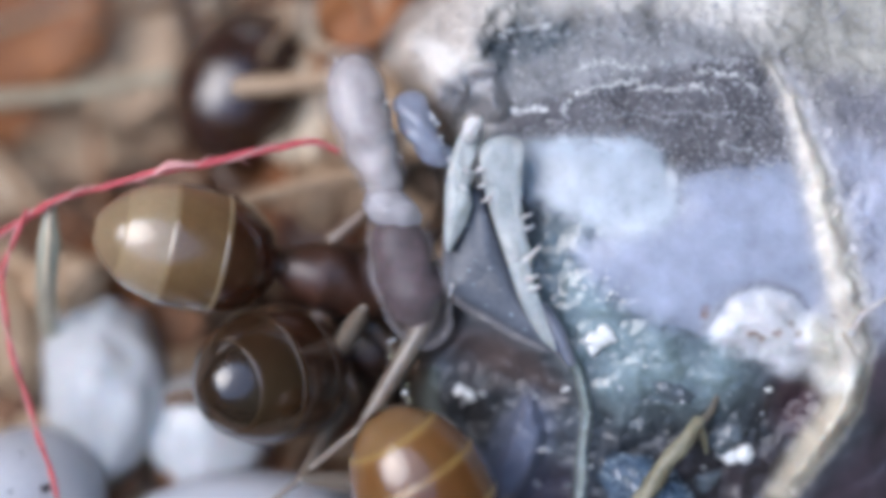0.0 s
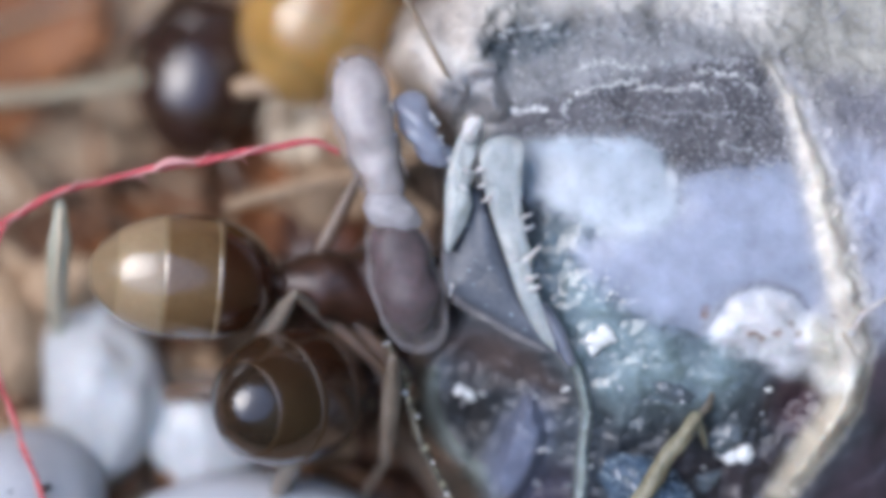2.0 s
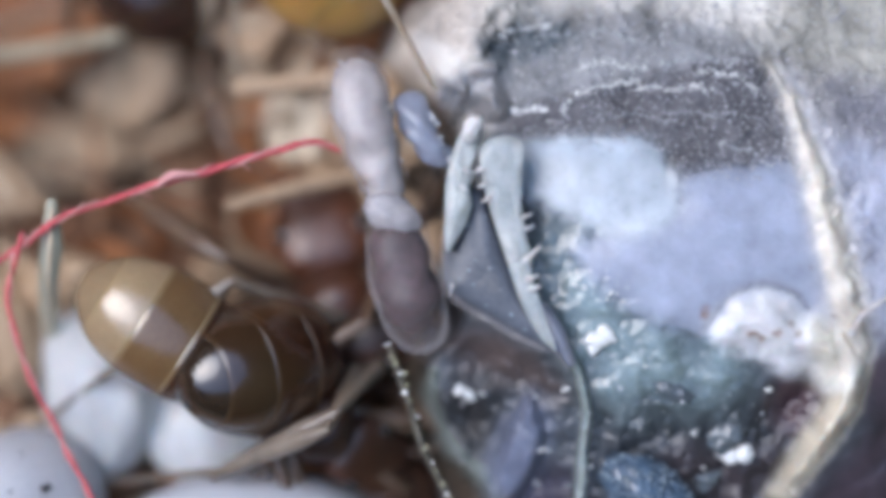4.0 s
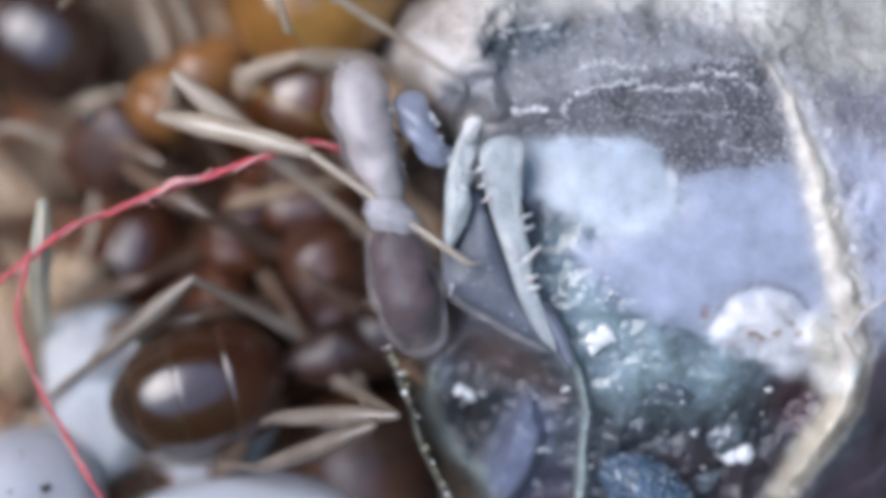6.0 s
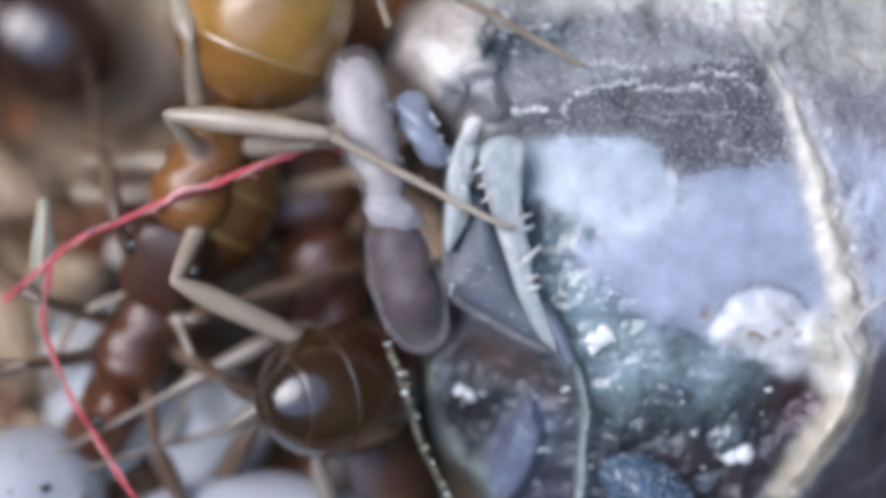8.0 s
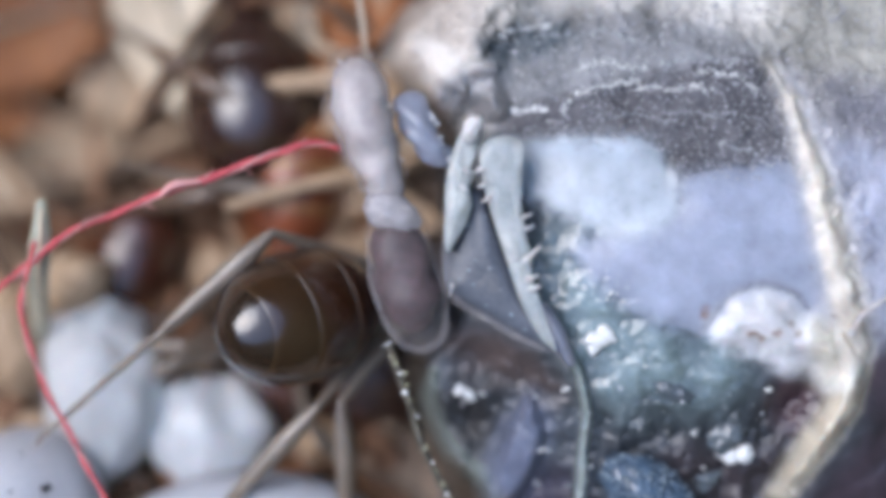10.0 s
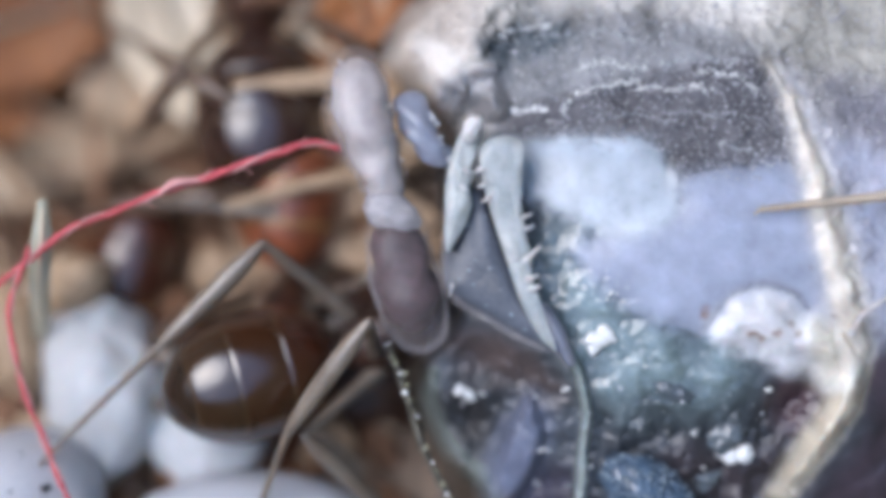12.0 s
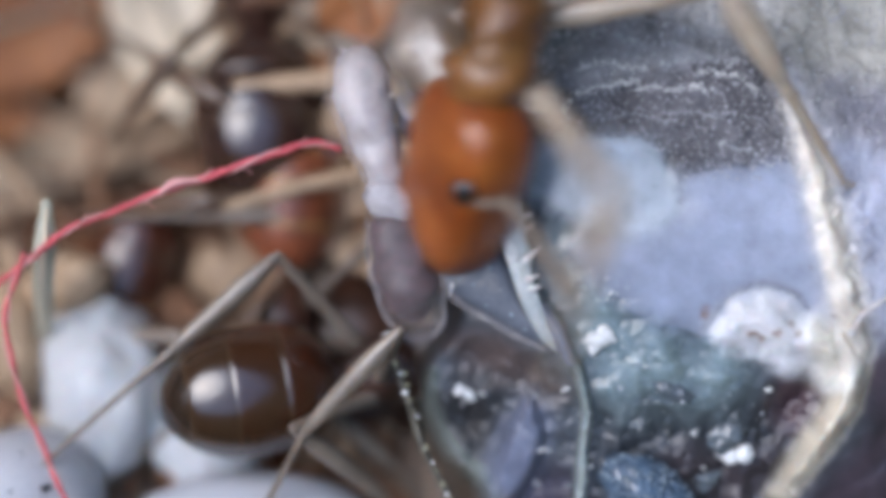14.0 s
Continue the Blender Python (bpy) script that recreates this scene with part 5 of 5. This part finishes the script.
# H: crosses the back of the carcass once
ROWS_H, TAIL_H = by_gaster(1.0, 1.2, [(0.0, (-0.288, -3.272, 2), 300, 10), (0.1, (-0.192, -3.672, 2), 305, 10), (0.3, (0.608, -5.512, 2), 315, 10), (0.9, (5.919, -6.688, 1), 360, 10), (1.3, (11.328, -2.872, 2), 430, 10), (1.6, (11.177, 1.113, 2.4), 500, 10), (1.8, (10.746, 1.503, 2.5), 570, 10), (1.95, (9.377, 1.458, 2.6), 640, 10), (2.0, (8.201, 1.419, 2.6), 675, 10), (2.1, (5.731, 1.38, 2.6), 710, 10), (2.2, (6.476, 1.184, 2.6), 725, 10), (2.3, (7.338, 0.988, 2.6), 735, 10),
                                      (2.5, (7.993, 0.873, 2.5), 735, 10), (4.0, (14.186, -0.488, 1), 730, 10), (10.5, (14.915, 0.337, 1.2), 725, 10), (11.9, (7.637, 1.518, 2.2), 720, 10), (12.3, (7.597, 1.486, 2.2), 720, 10), (14.0, (7.597, 1.486, 2.2), 720, 10)])
# I: dark ant in the soft distance
ROWS_I, TAIL_I = by_gaster(1.15, 1.15, [(0.0, (-3.1, 2.5, -2.3), 60, 20), (0.2, (-3.2, 2.9, -2.3), 70, 20), (0.45, (-3.6, 4.6, -2.3), 80, 20), (1.1, (-4.6, 4.5, -2.3), 80, 20), (1.5, (-4.61, 2.753, -2.3), 80, 20), (1.9, (-3.787, 2.662, -2.3), 80, 20), (2.4, (-3.695, 2.662, -2.3), 80, 20), (2.7, (-3.832, 2.387, -2.3), 80, 20), (3.2, (-3.558, 3.028, -2.3), 95, 20),
                                      (4.3, (-5.2, 4.6, -2.3), 130, 20), (5.2, (-6.16, 3.229, -2.0), 150, 20), (8.2, (-6.16, 3.275, -2.0), 152, 20), (9.3, (-4.4, 4.2, -1.9), 110, 20), (10.2, (-2.77, 1.936, -1.6), 94, 20), (12.0, (-2.743, 1.963, -1.6), 95, 20), (14.0, (-2.779, 1.963, -1.6), 93, 20)])


def head_rows(size, rows):
    return [(t, x - 1.35 * size * math.cos(radians(h)), y - 1.35 * size * math.sin(radians(h)), z, h, pitch, 0) for t, (x, y, z), h, pitch in rows]


# G: big orange-headed ant that comes over the collar at the end
ROWS_G = head_rows(1.6, [(0.0, (7.426, 15.735, 1.6), 260, 0), (10.3, (6.572, 12.41, 1.8), 265, 0), (12.0, (6.643, 5.73, 2.2), 268, 0), (12.8, (7.279, 4.458, 2.2), 268, 0), (13.0, (6.842, 3.266, 2.2), 268, 0), (13.1, (5.531, 3.107, 2.2), 268, 0), (13.3, (4.895, 4.22, 2.2), 268, 0), (13.5, (2.9, 4.95, 2.2), 268, 5),
                         (13.6, (3.792, 3.48, 2.7), 269, 10), (13.7, (4.09, 3.06, 2.7), 270, 15), (13.8, (5.082, 2.793, 2.7), 269, 18), (13.9, (2.564, 1.75, 2.7), 262, 20), (14.0, (0.37, 1.4, 2.7), 256, 16)])

PALE = (0.34, 0.24, 0.135)
OCHRE = (0.42, 0.26, 0.09)
DULL = [(0.06, 0.024, 0.013)] * 4
ant_a, joints_a = build_ant("brown ant with a banded golden gaster beside the palp", gold_mat, redbrown_mat, redbrown_mat, leg_mat, 1.0, (1.3, 0.88), 14, PALE, GOLD_TERGITES, stance=(12, 30, 55), stout=1.1, crouch=14, fringe=0.09)
ant_b, joints_b = build_ant("dark brown ant with a glossy raised gaster at the carcass", brown_mat, redbrown_mat, redbrown_mat, midleg_mat, 1.0, (1.3, 0.98), 30, long=("mid-1", "hind1", "hind-1"), ankle={"mid-1": 0.36, "hind-1": -0.3}, stance=(12, 30, 55), stout=1.1, crouch=14, fringe=0.08)
ant_c, joints_c = build_ant("amber ant with long straw-coloured legs standing over the litter", amber_mat, amberbrown_mat, redbrown_mat, paleleg_mat, 1.1, (1.3, 1.12), 12, OCHRE, AMBER_TERGITES, 1.0, ankle={"mid1": 0.4}, stout=1.2, short=("fore-1", "mid-1", "hind-1"))
ant_d, joints_d = build_ant("red-brown ant pushing through the litter", amber_mat, russet_mat, russet_mat, leg_mat, 1.05, (1.1, 0.9), 0, OCHRE, ORANGE_TERGITES)
ant_e, joints_e = build_ant("dark brown ant resting deep in the litter", brown_mat, redbrown_mat, redbrown_mat, leg_mat, 1.0, (1.1, 0.7), tergites=[(0.075, 0.022, 0.012)] * 4)
ant_f, joints_f = build_ant("reddish ant resting deep in the litter", dull_mat, dull_thorax_mat, dull_thorax_mat, midleg_mat, 1.0, (1.1, 0.72), 0, OCHRE, [(0.27, 0.075, 0.03)] * 4)
ant_g, joints_g = build_ant("large orange-headed ant walking over the carcass", amber_mat, amberbrown_mat, orange_mat, paleleg_mat, 1.6, (1.2, 0.9), 0, OCHRE, AMBER_TERGITES, 0.45, long_head=1.3, feelers=midleg_mat, slim=0.72)
ant_h, joints_h = build_ant("amber ant hurrying over the carcass", amber_mat, orange_mat, orange_mat, paleleg_mat, 1.0, (1.2, 0.95), 0, OCHRE, ORANGE_TERGITES, 0.8, stance=(15, 35, 60), stout=1.4)
ant_i, joints_i = build_ant("dark ant deep in the litter behind the thread", brown_mat, redbrown_mat, redbrown_mat, leg_mat, 1.15, (1.15, 0.95), tergites=[(0.04, 0.018, 0.013)] * 4)
ant_l, joints_l = build_ant("big red-brown ant wedged under the palp", dull_mat, dull_thorax_mat, dull_thorax_mat, leg_mat, 1.35, (1.1, 0.8), 0, (0.1, 0.05, 0.025), DULL)
ant_k, joints_k = build_ant("pale-legged ant standing behind the collar of the carcass", amber_mat, orange_mat, orange_mat, paleleg_mat, 0.9, (1.2, 0.95), 0, OCHRE, AMBER_TERGITES, 0.84, ankle={"fore1": -0.48}, stance=(80, 105, 140), stout=1.3)


# C keeps the legs of its far side folded down
for key in ("fore-1", "mid-1"):
    joints_c[key][0].matrix_basis = joints_c[key][0].matrix_basis @ pose(0, 0, 0, 0, 75, 0)
for joints, roll in ((joints_g, 52), (joints_d, 50)):
    joints["head"].matrix_basis = joints["head"].matrix_basis @ pose(0, 0, 0, roll, 0, 0)
# G lays its antennae back along the head
for k in (1, -1):
    joints_g["antenna%d" % k].matrix_basis = joints_g["antenna%d" % k].matrix_basis @ pose(0, 0, 0, 0, 0, 75 * k)
ROWS_L = body_rows([(0.0, (-1.461, -1.861, -1.4), 102, 0), (3.2, (-1.443, -1.772, -1.4), 100, 0), (5.2, (-1.667, -0.781, -0.9), 100, 0), (7.0, (-1.737, -0.728, -0.9), 103, 0), (8.2, (-1.72, -0.711, -0.9), 102, 0), (10.0, (-1.6, 0.95, -1.8), 98, 0), (14.0, (-1.62, 0.9, -1.8), 99, 0)])


def motions():
    for ant, rows, joints, tail in ((ant_a, ROWS_A, joints_a, TAIL_A), (ant_b, ROWS_B, joints_b, TAIL_B), (ant_c, ROWS_C, joints_c, TAIL_C), (ant_d, ROWS_D, joints_d, None), (ant_e, ROWS_E, joints_e, None),
                                    (ant_f, ROWS_F, joints_f, None), (ant_g, ROWS_G, joints_g, None), (ant_h, ROWS_H, joints_h, TAIL_H), (ant_i, ROWS_I, joints_i, TAIL_I), (ant_k, ROWS_K, joints_k, None), (ant_l, ROWS_L, joints_l, None)):
        key_ant(ant, rows)
        if tail:
            walk(joints["gaster"], tail)
    # B: one hind leg braced on the pebble, others against the carcass
    key_leg(ROWS_B, joints_b, "mid-1", [(0.0, (0.214, -0.298, 3.3), (-2.512, -3.512, 2)), (1.75, (0.214, -0.222, 3.3), (-2.432, -3.592, 2)), (1.9, (-0.663, -1.571, 2.4), (-1.265, -3.195, 1.2)), (3.0, (-0.742, -1.729, 2.4), (-1.347, -3.195, 1.2)), (3.2, (-1.462, -1.979, 2.2), (-2.725, -3.419, 1.4)),
                                        (5.5, (-0.762, -2.221, 1.6), (-5.536, -2.456, 1.2)), (6.1, (-1.16, -2.126, 1.8), (-3.318, -2.949, 1.2)), (8.0, (-2.098, -1.264, 2.2), (-4.765, -2.929, 1.4)), (10.3, (-1.5, -2.2, 1.6), (-1.501, -3.582, 1.4)), (14.0, (-1.5, -2.3, 1.6), (-1.338, -3.582, 1.4))])
    key_leg(ROWS_B, joints_b, "hind1", [(0.0, (-1.144, -0.946, 2.2), (-1.492, -1.37, 1.6)), (5.3, (-3.833, -0.111, 2.3), (-5.454, -1.799, 1.2)), (6.7, (-3.833, -0.388, 2.3), (-5.413, -2.045, 1.2)), (8.2, (-3.052, -0.946, 2.2), (-5.908, -3.174, 1.4)), (10.3, (-2.597, 0.403, 2.4), (-6.193, -3.397, 1.6)),
                                        (10.7, (-2.778, 0.324, 2.4), (-6.193, -3.478, 1.6)), (12.0, (-2.755, 0.284, 2.4), (-6.193, -3.478, 1.6)), (14.0, (-2.676, 0.324, 2.4), (-6.193, -3.478, 1.6))])
    key_leg(ROWS_B, joints_b, "hind-1", [(0.0, (-1.804, -2.891, 1.8), (-0.767, -3.174, 1.4)), (3.2, (-1.472, -2.232, 2), (-2.798, -3.408, 1.5)), (6.1, (-1.16, -2.086, 1.8), (-2.99, -2.866, 1.2)), (6.7, (-1.654, -2.829, 1.6), (-2.1, -3.559, 1.6)), (8.2, (-1.816, -2.748, 1.6), (-1.501, -3.582, 1.4)), (9.6, (-1.816, -2.6, 1.8), (-2.2, -3.5, 1.5)),
                                         (10.5, (-1.656, -1.894, 2.3), (-3.306, -3.67, 1.7)), (11.0, (-1.204, -1.934, 2.3), (-2.983, -3.549, 1.7)), (11.5, (-1.458, -1.577, 2.3), (-2.821, -3.306, 1.7)), (12.0, (-1.022, -1.181, 2.3), (-2.458, -3.63, 1.7)), (12.5, (-0.729, -1.355, 2.3), (-2.417, -3.63, 1.7)), (14.0, (-0.705, -1.355, 2.3), (-2.417, -3.711, 1.7))])
    # C: legs planted on the carcass
    key_leg(ROWS_K, joints_k, "fore1", [(0.0, (1.516, 11.917, 3), (1.757, 9.28, 1.5)), (1.5, (0.742, 7.277, 3), (0.928, 5.128, 2)), (1.9, (-0.959, 5.421, 3), (0.008, 2.573, 2.4)), (3.2, (-0.959, 5.421, 3), (0.008, 2.573, 2.4)), (5.3, (-2.319, 4.584, 3.4), (-1.511, 2.655, 2.8)), (5.6, (-2.7, 4.126, 3.4), (-0.265, 1.877, 2.8)), (5.9, (-2.7, 4.126, 3.4), (-0.226, 1.838, 2.8)),
                                        (6.15, (-1.091, 4.552, 3.6), (1.366, 2.957, 2.9)), (6.4, (-0.589, 3.934, 3.7), (2.348, 2.153, 2.75)), (8.2, (-0.589, 3.934, 3.7), (2.348, 2.153, 2.75)), (9.4, (1.67, 8.05, 3), (2.528, 5.928, 2)), (14.0, (3.99, 15.784, 3), (5.174, 14.624, 0.5))])
    key_leg(ROWS_C, joints_c, "mid1", [(0.0, (0.928, 7.528, 2), (1.62, 6.952, 1)), (5.3, (-1.768, 3.955, 2.4), (0.916, 4.744, 2.4)), (5.55, (-2.775, 3.301, 2.6), (0.125, 3.928, 2.6)), (5.85, (-3.743, 2.018, 3), (-0.656, 0.867, 2.7)), (6.1, (-4.47, 2.38, 3.3), (0.396, 0.008, 2.9)), (6.6, (-4.393, 1.577, 3.3), (-0.304, -1.16, 2.8)), (6.85, (-4.699, 0.85, 3.3), (-0.304, -1.16, 2.8)), (7.05, (-5.1, 0.353, 3.2), (-0.382, -1.16, 2.8)),
                                       (7.2, (-4.149, 2.219, 3.4), (0.549, 0.394, 3)), (8.2, (-3.958, 2.257, 3.4), (0.356, 0.472, 3)), (9.0, (-1.413, 4.155, 3.2), (0.125, 3.457, 2.6)), (14.0, (1.716, 14.63, 2.2), (3.383, 13.347, 1.5))])
    key_leg(ROWS_C, joints_c, "fore1", [(0.0, (0.132, 7.779, 1), (0.137, 7.177, 0)), (5.3, (-2.545, 2.602, 1.6), (-3.844, 1.46, -2)), (5.65, (-2.69, 2.344, 1.8), (-3.966, 1.26, -1.5)), (6.1, (-4.052, 2.676, 3), (-1.913, 1.341, 2.6)), (6.7, (-5.248, 0.864, 2.8), (-4.3, -1.2, 1.8)), (7.05, (-5.248, 0.436, 2.8), (-4.369, -1.167, 1.6)), (7.5, (-4.002, 0.319, 2.8), (-2.464, -1.451, 1.6)), (8.2, (-3.559, -0.619, 2.6), (-1.472, -1.192, 2)),
                                        (9.0, (-1.768, 3.955, 2.4), (-1.492, 2.764, 1.6)), (14.0, (0.922, 14.63, 2.2), (1.786, 13.566, 1))])
    key_leg(ROWS_G, joints_g, "fore-1", [(0.0, (5.346, 12.253, 4), (5.728, 11.528, 2)), (11.9, (3.88, 7.828, 3.8), (3.668, 5.77, 2.8)), (12.3, (4.681, 4.129, 4.4), (3.551, 2.749, 2.8)), (13.15, (4.681, 4.129, 4.4), (3.551, 2.78, 2.8)), (13.3, (1.342, -0.45, 3.4), (1.184, -3.599, 2.6)), (13.42, (2.752, 6.324, 3.8), (2.791, 10.227, 3.4)), (13.52, (2.752, 6.324, 3.8), (2.791, 10.227, 3.4)),
                                         (13.6, (3.73, 3.091, 3.8), (3.449, 1.477, 3)), (13.7, (1.257, 3.113, 3.6), (1.754, 0.163, 2.9)), (13.9, (0.879, 1.749, 3.6), (-0.495, 1.322, 3)), (14.0, (0.044, 2.932, 4.6), (-0.767, 2.825, 1.4))])
    key_leg(ROWS_G, joints_g, "fore1", [(0.0, (7.586, 12.253, 4), (8.128, 11.528, 2)), (11.9, (6.512, 8.58, 3.8), (6.986, 10.99, 3.4)), (13.0, (6.287, 5.948, 3.8), (7.367, 8.702, 3.4)), (13.55, (5.384, 6.324, 3.8), (6.223, 10.227, 3.4)), (13.7, (4.783, 2.865, 3.8), (5.382, 1.09, 3)), (13.9, (4.181, 2.865, 3.8), (5.073, 1.09, 3)), (14.0, (1.602, 1.565, 4.2), (1.4, -2.159, 3))])
    key_leg(ROWS_G, joints_g, "mid1", [(0.0, (7.586, 13.746, 4), (8.928, 16.328, 2)), (13.0, (6.989, 7.026, 4), (7.749, 10.227, 3.4)), (13.6, (5.794, 7.026, 4), (6.605, 10.227, 3.4)), (13.75, (5.197, 4.786, 4), (6.31, 2.637, 3)), (13.9, (4.226, 4.338, 4), (5.323, 1.249, 2.9)), (14.0, (4.34, 3.593, 4), (5.559, 0.823, 2.9))])
    key_leg(ROWS_H, joints_h, "hind-1", [(0.0, (-0.641, -3.501, 3.4), (-1.152, -4.472, 2)), (0.9, (5.537, -6.643, 3), (5.092, -7.928, 1)), (1.6, (11.319, 0.306, 4), (11.026, -0.459, 2.8)), (1.95, (9.52, 0.308, 3.8), (8.272, 0.008, 2.9)), (2.0, (8.392, 0.158, 3.8), (7.108, -0.109, 2.9)), (2.09, (5.271, 0.083, 3.6), (2.491, -0.303, 2.9)), (2.3, (5.347, 0.008, 3.6), (2.53, -0.287, 2.9)), (2.4, (8.831, 0.083, 3.6), (7.496, -0.225, 2.9)), (4.0, (13.453, -0.463, 2.6), (12.532, -1.314, 1)),
                                         (10.5, (13.087, -0.069, 3.4), (12.128, -0.472, 2)), (11.8, (7.695, 0.841, 3.6), (5.537, 0.626, 3)), (12.1, (7.24, 0.765, 3.6), (4.29, 0.568, 2.8)), (13.75, (7.24, 0.765, 3.6), (4.29, 0.568, 2.8)), (13.95, (9.5, 1.8, 3.6), (8.2, 1.6, 2.8)), (14.0, (9.6, 1.9, 3.6), (8.3, 1.7, 2.8))])
    key_leg(ROWS_F, joints_f, "hind-1", [(0.0, (-0.204, 13.068, 0.2), (-1.9, 13.492, 0.2)), (8.2, (-0.712, 10.524, 0.2), (-2.408, 10.948, 0.2)), (9.4, (-1.555, 3.982, 0.3), (-3.246, 4.066, 0.3)), (10.2, (-2.008, 0.748, 0.5), (-3.789, 0.801, 0.7)), (14.0, (-2.05, 0.714, 0.5), (-3.789, 0.467, 0.7))])
    # gaits
    step_legs(joints_a, 3.0, 6.0)
    step_legs(joints_d, 4.5, 9.3)
    step_legs(joints_e, 3.2, 5.2)
    step_legs(joints_f, 8.3, 10.2, 0.24, ("hind-1",))
    step_legs(joints_h, 1.6, 3.0, 0.16, ("hind-1",))
    step_legs(joints_i, 3.0, 5.0)
    step_legs(joints_g, 12.8, 14.0, 0.2, ("fore1", "fore-1", "mid1"))
    step_legs(joints_c, 5.0, 6.4, 0.24, ("mid1", "fore1"))
    step_legs(joints_k, 1.5, 2.0, 0.24, ("fore1",))
    # antennae keep feeling about
    for joints, step in ((joints_a, 0.5), (joints_b, 0.6), (joints_c, 0.5), (joints_d, 0.4), (joints_g, 0.5), (joints_e, 0.7)):
        for k in (1, -1):
            a = joints["antenna%d" % k]
            rest, t, rows = a.matrix_basis.copy(), 0.0, []
            while t < 14.0:
                rows.append((t, rest @ pose(0, 0, 0, 0, random.uniform(-8, 12), random.uniform(-14, 14))))
                t += step
            walk(a, rows + [(14.0, rest)])
    # the bent ant leg is drawn down off the carcass
    walk(forked, [(t, to_m(pose(2.2 + dx, -4.3 + dy, 2.3, 0, 0, turn))) for t, dx, dy, turn in ((0.0, 0, 0, 0), (0.3, 0.03, -0.02, 1.5), (1.2, 0.05, -0.01, 2.5), (2.0, 0.05, 0.02, 2.5), (2.5, 0.07, 0.02, 3), (2.6, 0.0, -0.3, 2), (2.75, -0.75, -1.5, -4), (3.2, -1.6, -2.4, -8), (14.0, -1.6, -2.4, -8))])
    # palp: its upper end sways about the joint
    hinge = Matrix.Translation((Vector((-0.75, 0.6, 2.45)) - insect.location / MM) * MM)
    walk(palp, [(t, Matrix.Translation((0, dy * MM, 0)) @ hinge @ pose(0, 0, 0, 0, 0, turn) @ hinge.inverted()) for t, dy, turn in ((0.0, 0.04, 2.2), (0.6, 0.04, 2.2), (1.5, 0.12, 1.6), (1.9, 0, 0), (3.2, 0, 0.4), (5.4, -0.06, 0), (6.3, -0.06, 0), (7.0, 0, 0.6), (13.7, 0, 0.3), (14.0, 0.14, -0.5))])
    # thread: dragged down while the ants push under it
    base = Vector((-1.78, 1.502, 2.2))
    walk(upper, [(t, to_m(pose(dx, dy, 0) @ pose(0, 0, 0, 0, 0, turn))) for t, dx, dy, turn in ((0.0, 0, 0, 0.5), (1.8, 0, 0, 0.5), (1.9, 0, 0, -1), (3.2, 0, 0, 0.5), (5.3, 0, 0, 9.5), (5.7, 0, 0, 8.5), (6.4, 0, 0, 6.5), (7.0, 0.1, -0.1, 8), (7.3, 0.2, -0.05, 14), (7.6, 0.2, -0.05, 16), (7.9, 0.1, -0.05, 10), (8.2, 0.05, -0.05, 9), (10.3, 0, 0, 8), (14.0, 0, 0, 7.5))])
    walk(lower, [(t, to_m(pose(*(pivot - base)) @ pose(dx, dy, 0) @ pose(0, 0, 0, 0, 0, turn))) for t, dx, dy, turn in ((0.0, -0.16, -0.07, 3), (0.5, -0.32, -0.07, 5), (1.0, -0.2, -0.03, 4), (1.5, -0.08, 0.02, 3), (1.9, -0.48, -0.25, 5), (2.1, -0.45, -0.25, 5), (2.5, -0.28, -0.19, 7), (3.2, -0.3, -0.19, 8), (5.3, -0.06, -0.75, 18), (5.6, -0.06, -0.72, 16), (6.0, -0.12, -0.62, 14), (6.5, -0.05, -0.58, 10), (7.0, 0.16, -0.38, 2), (7.25, 0.4, -0.7, 16), (7.5, 0.64, -0.95, 30), (7.75, 0.4, -0.8, 22), (8.0, 0.2, -0.71, 17), (8.2, 0.15, -0.65, 14), (10.3, -0.06, -0.51, 13), (11.0, -0.05, -0.58, 13), (12.0, -0.13, -0.59, 7), (13.0, -0.2, -0.67, 8), (14.0, -0.2, -0.67, 8))])
    # grass stem nudged, bleached scrap pushed into place
    s0 = stem.matrix_basis.copy()
    walk(stem, [(t, Matrix.Translation((dx * MM, 0, 0)) @ s0) for t, dx in ((0.0, 0), (1.5, -0.1), (1.9, 0.15), (3.2, 0.12), (5.3, -0.1), (7.5, -0.08), (10.3, -0.12), (14.0, -0.05))])
    d0 = stray_leg.matrix_basis.copy()
    walk(stray_leg, [(t, Matrix.Translation((dx * MM, dy * MM, 0)) @ d0) for t, dx, dy in ((0.0, 0, 0), (3.2, -0.1, 0.1), (5.2, -2.0, 1.5), (14.0, -2.2, 1.6))])
    b0 = bleached.matrix_basis.copy()
    walk(bleached, [(t, Matrix.Translation((dx * MM, dy * MM, 0)) @ b0) for t, dx, dy in ((0.0, 0.7, 1.3), (3.2, 0.7, 1.3), (5.2, 0.9, 1.9), (8.2, 0.9, 1.9), (10.0, -0.1, 0.1), (10.3, -0.1, 0), (14.0, -0.15, 0.05))])


motions()
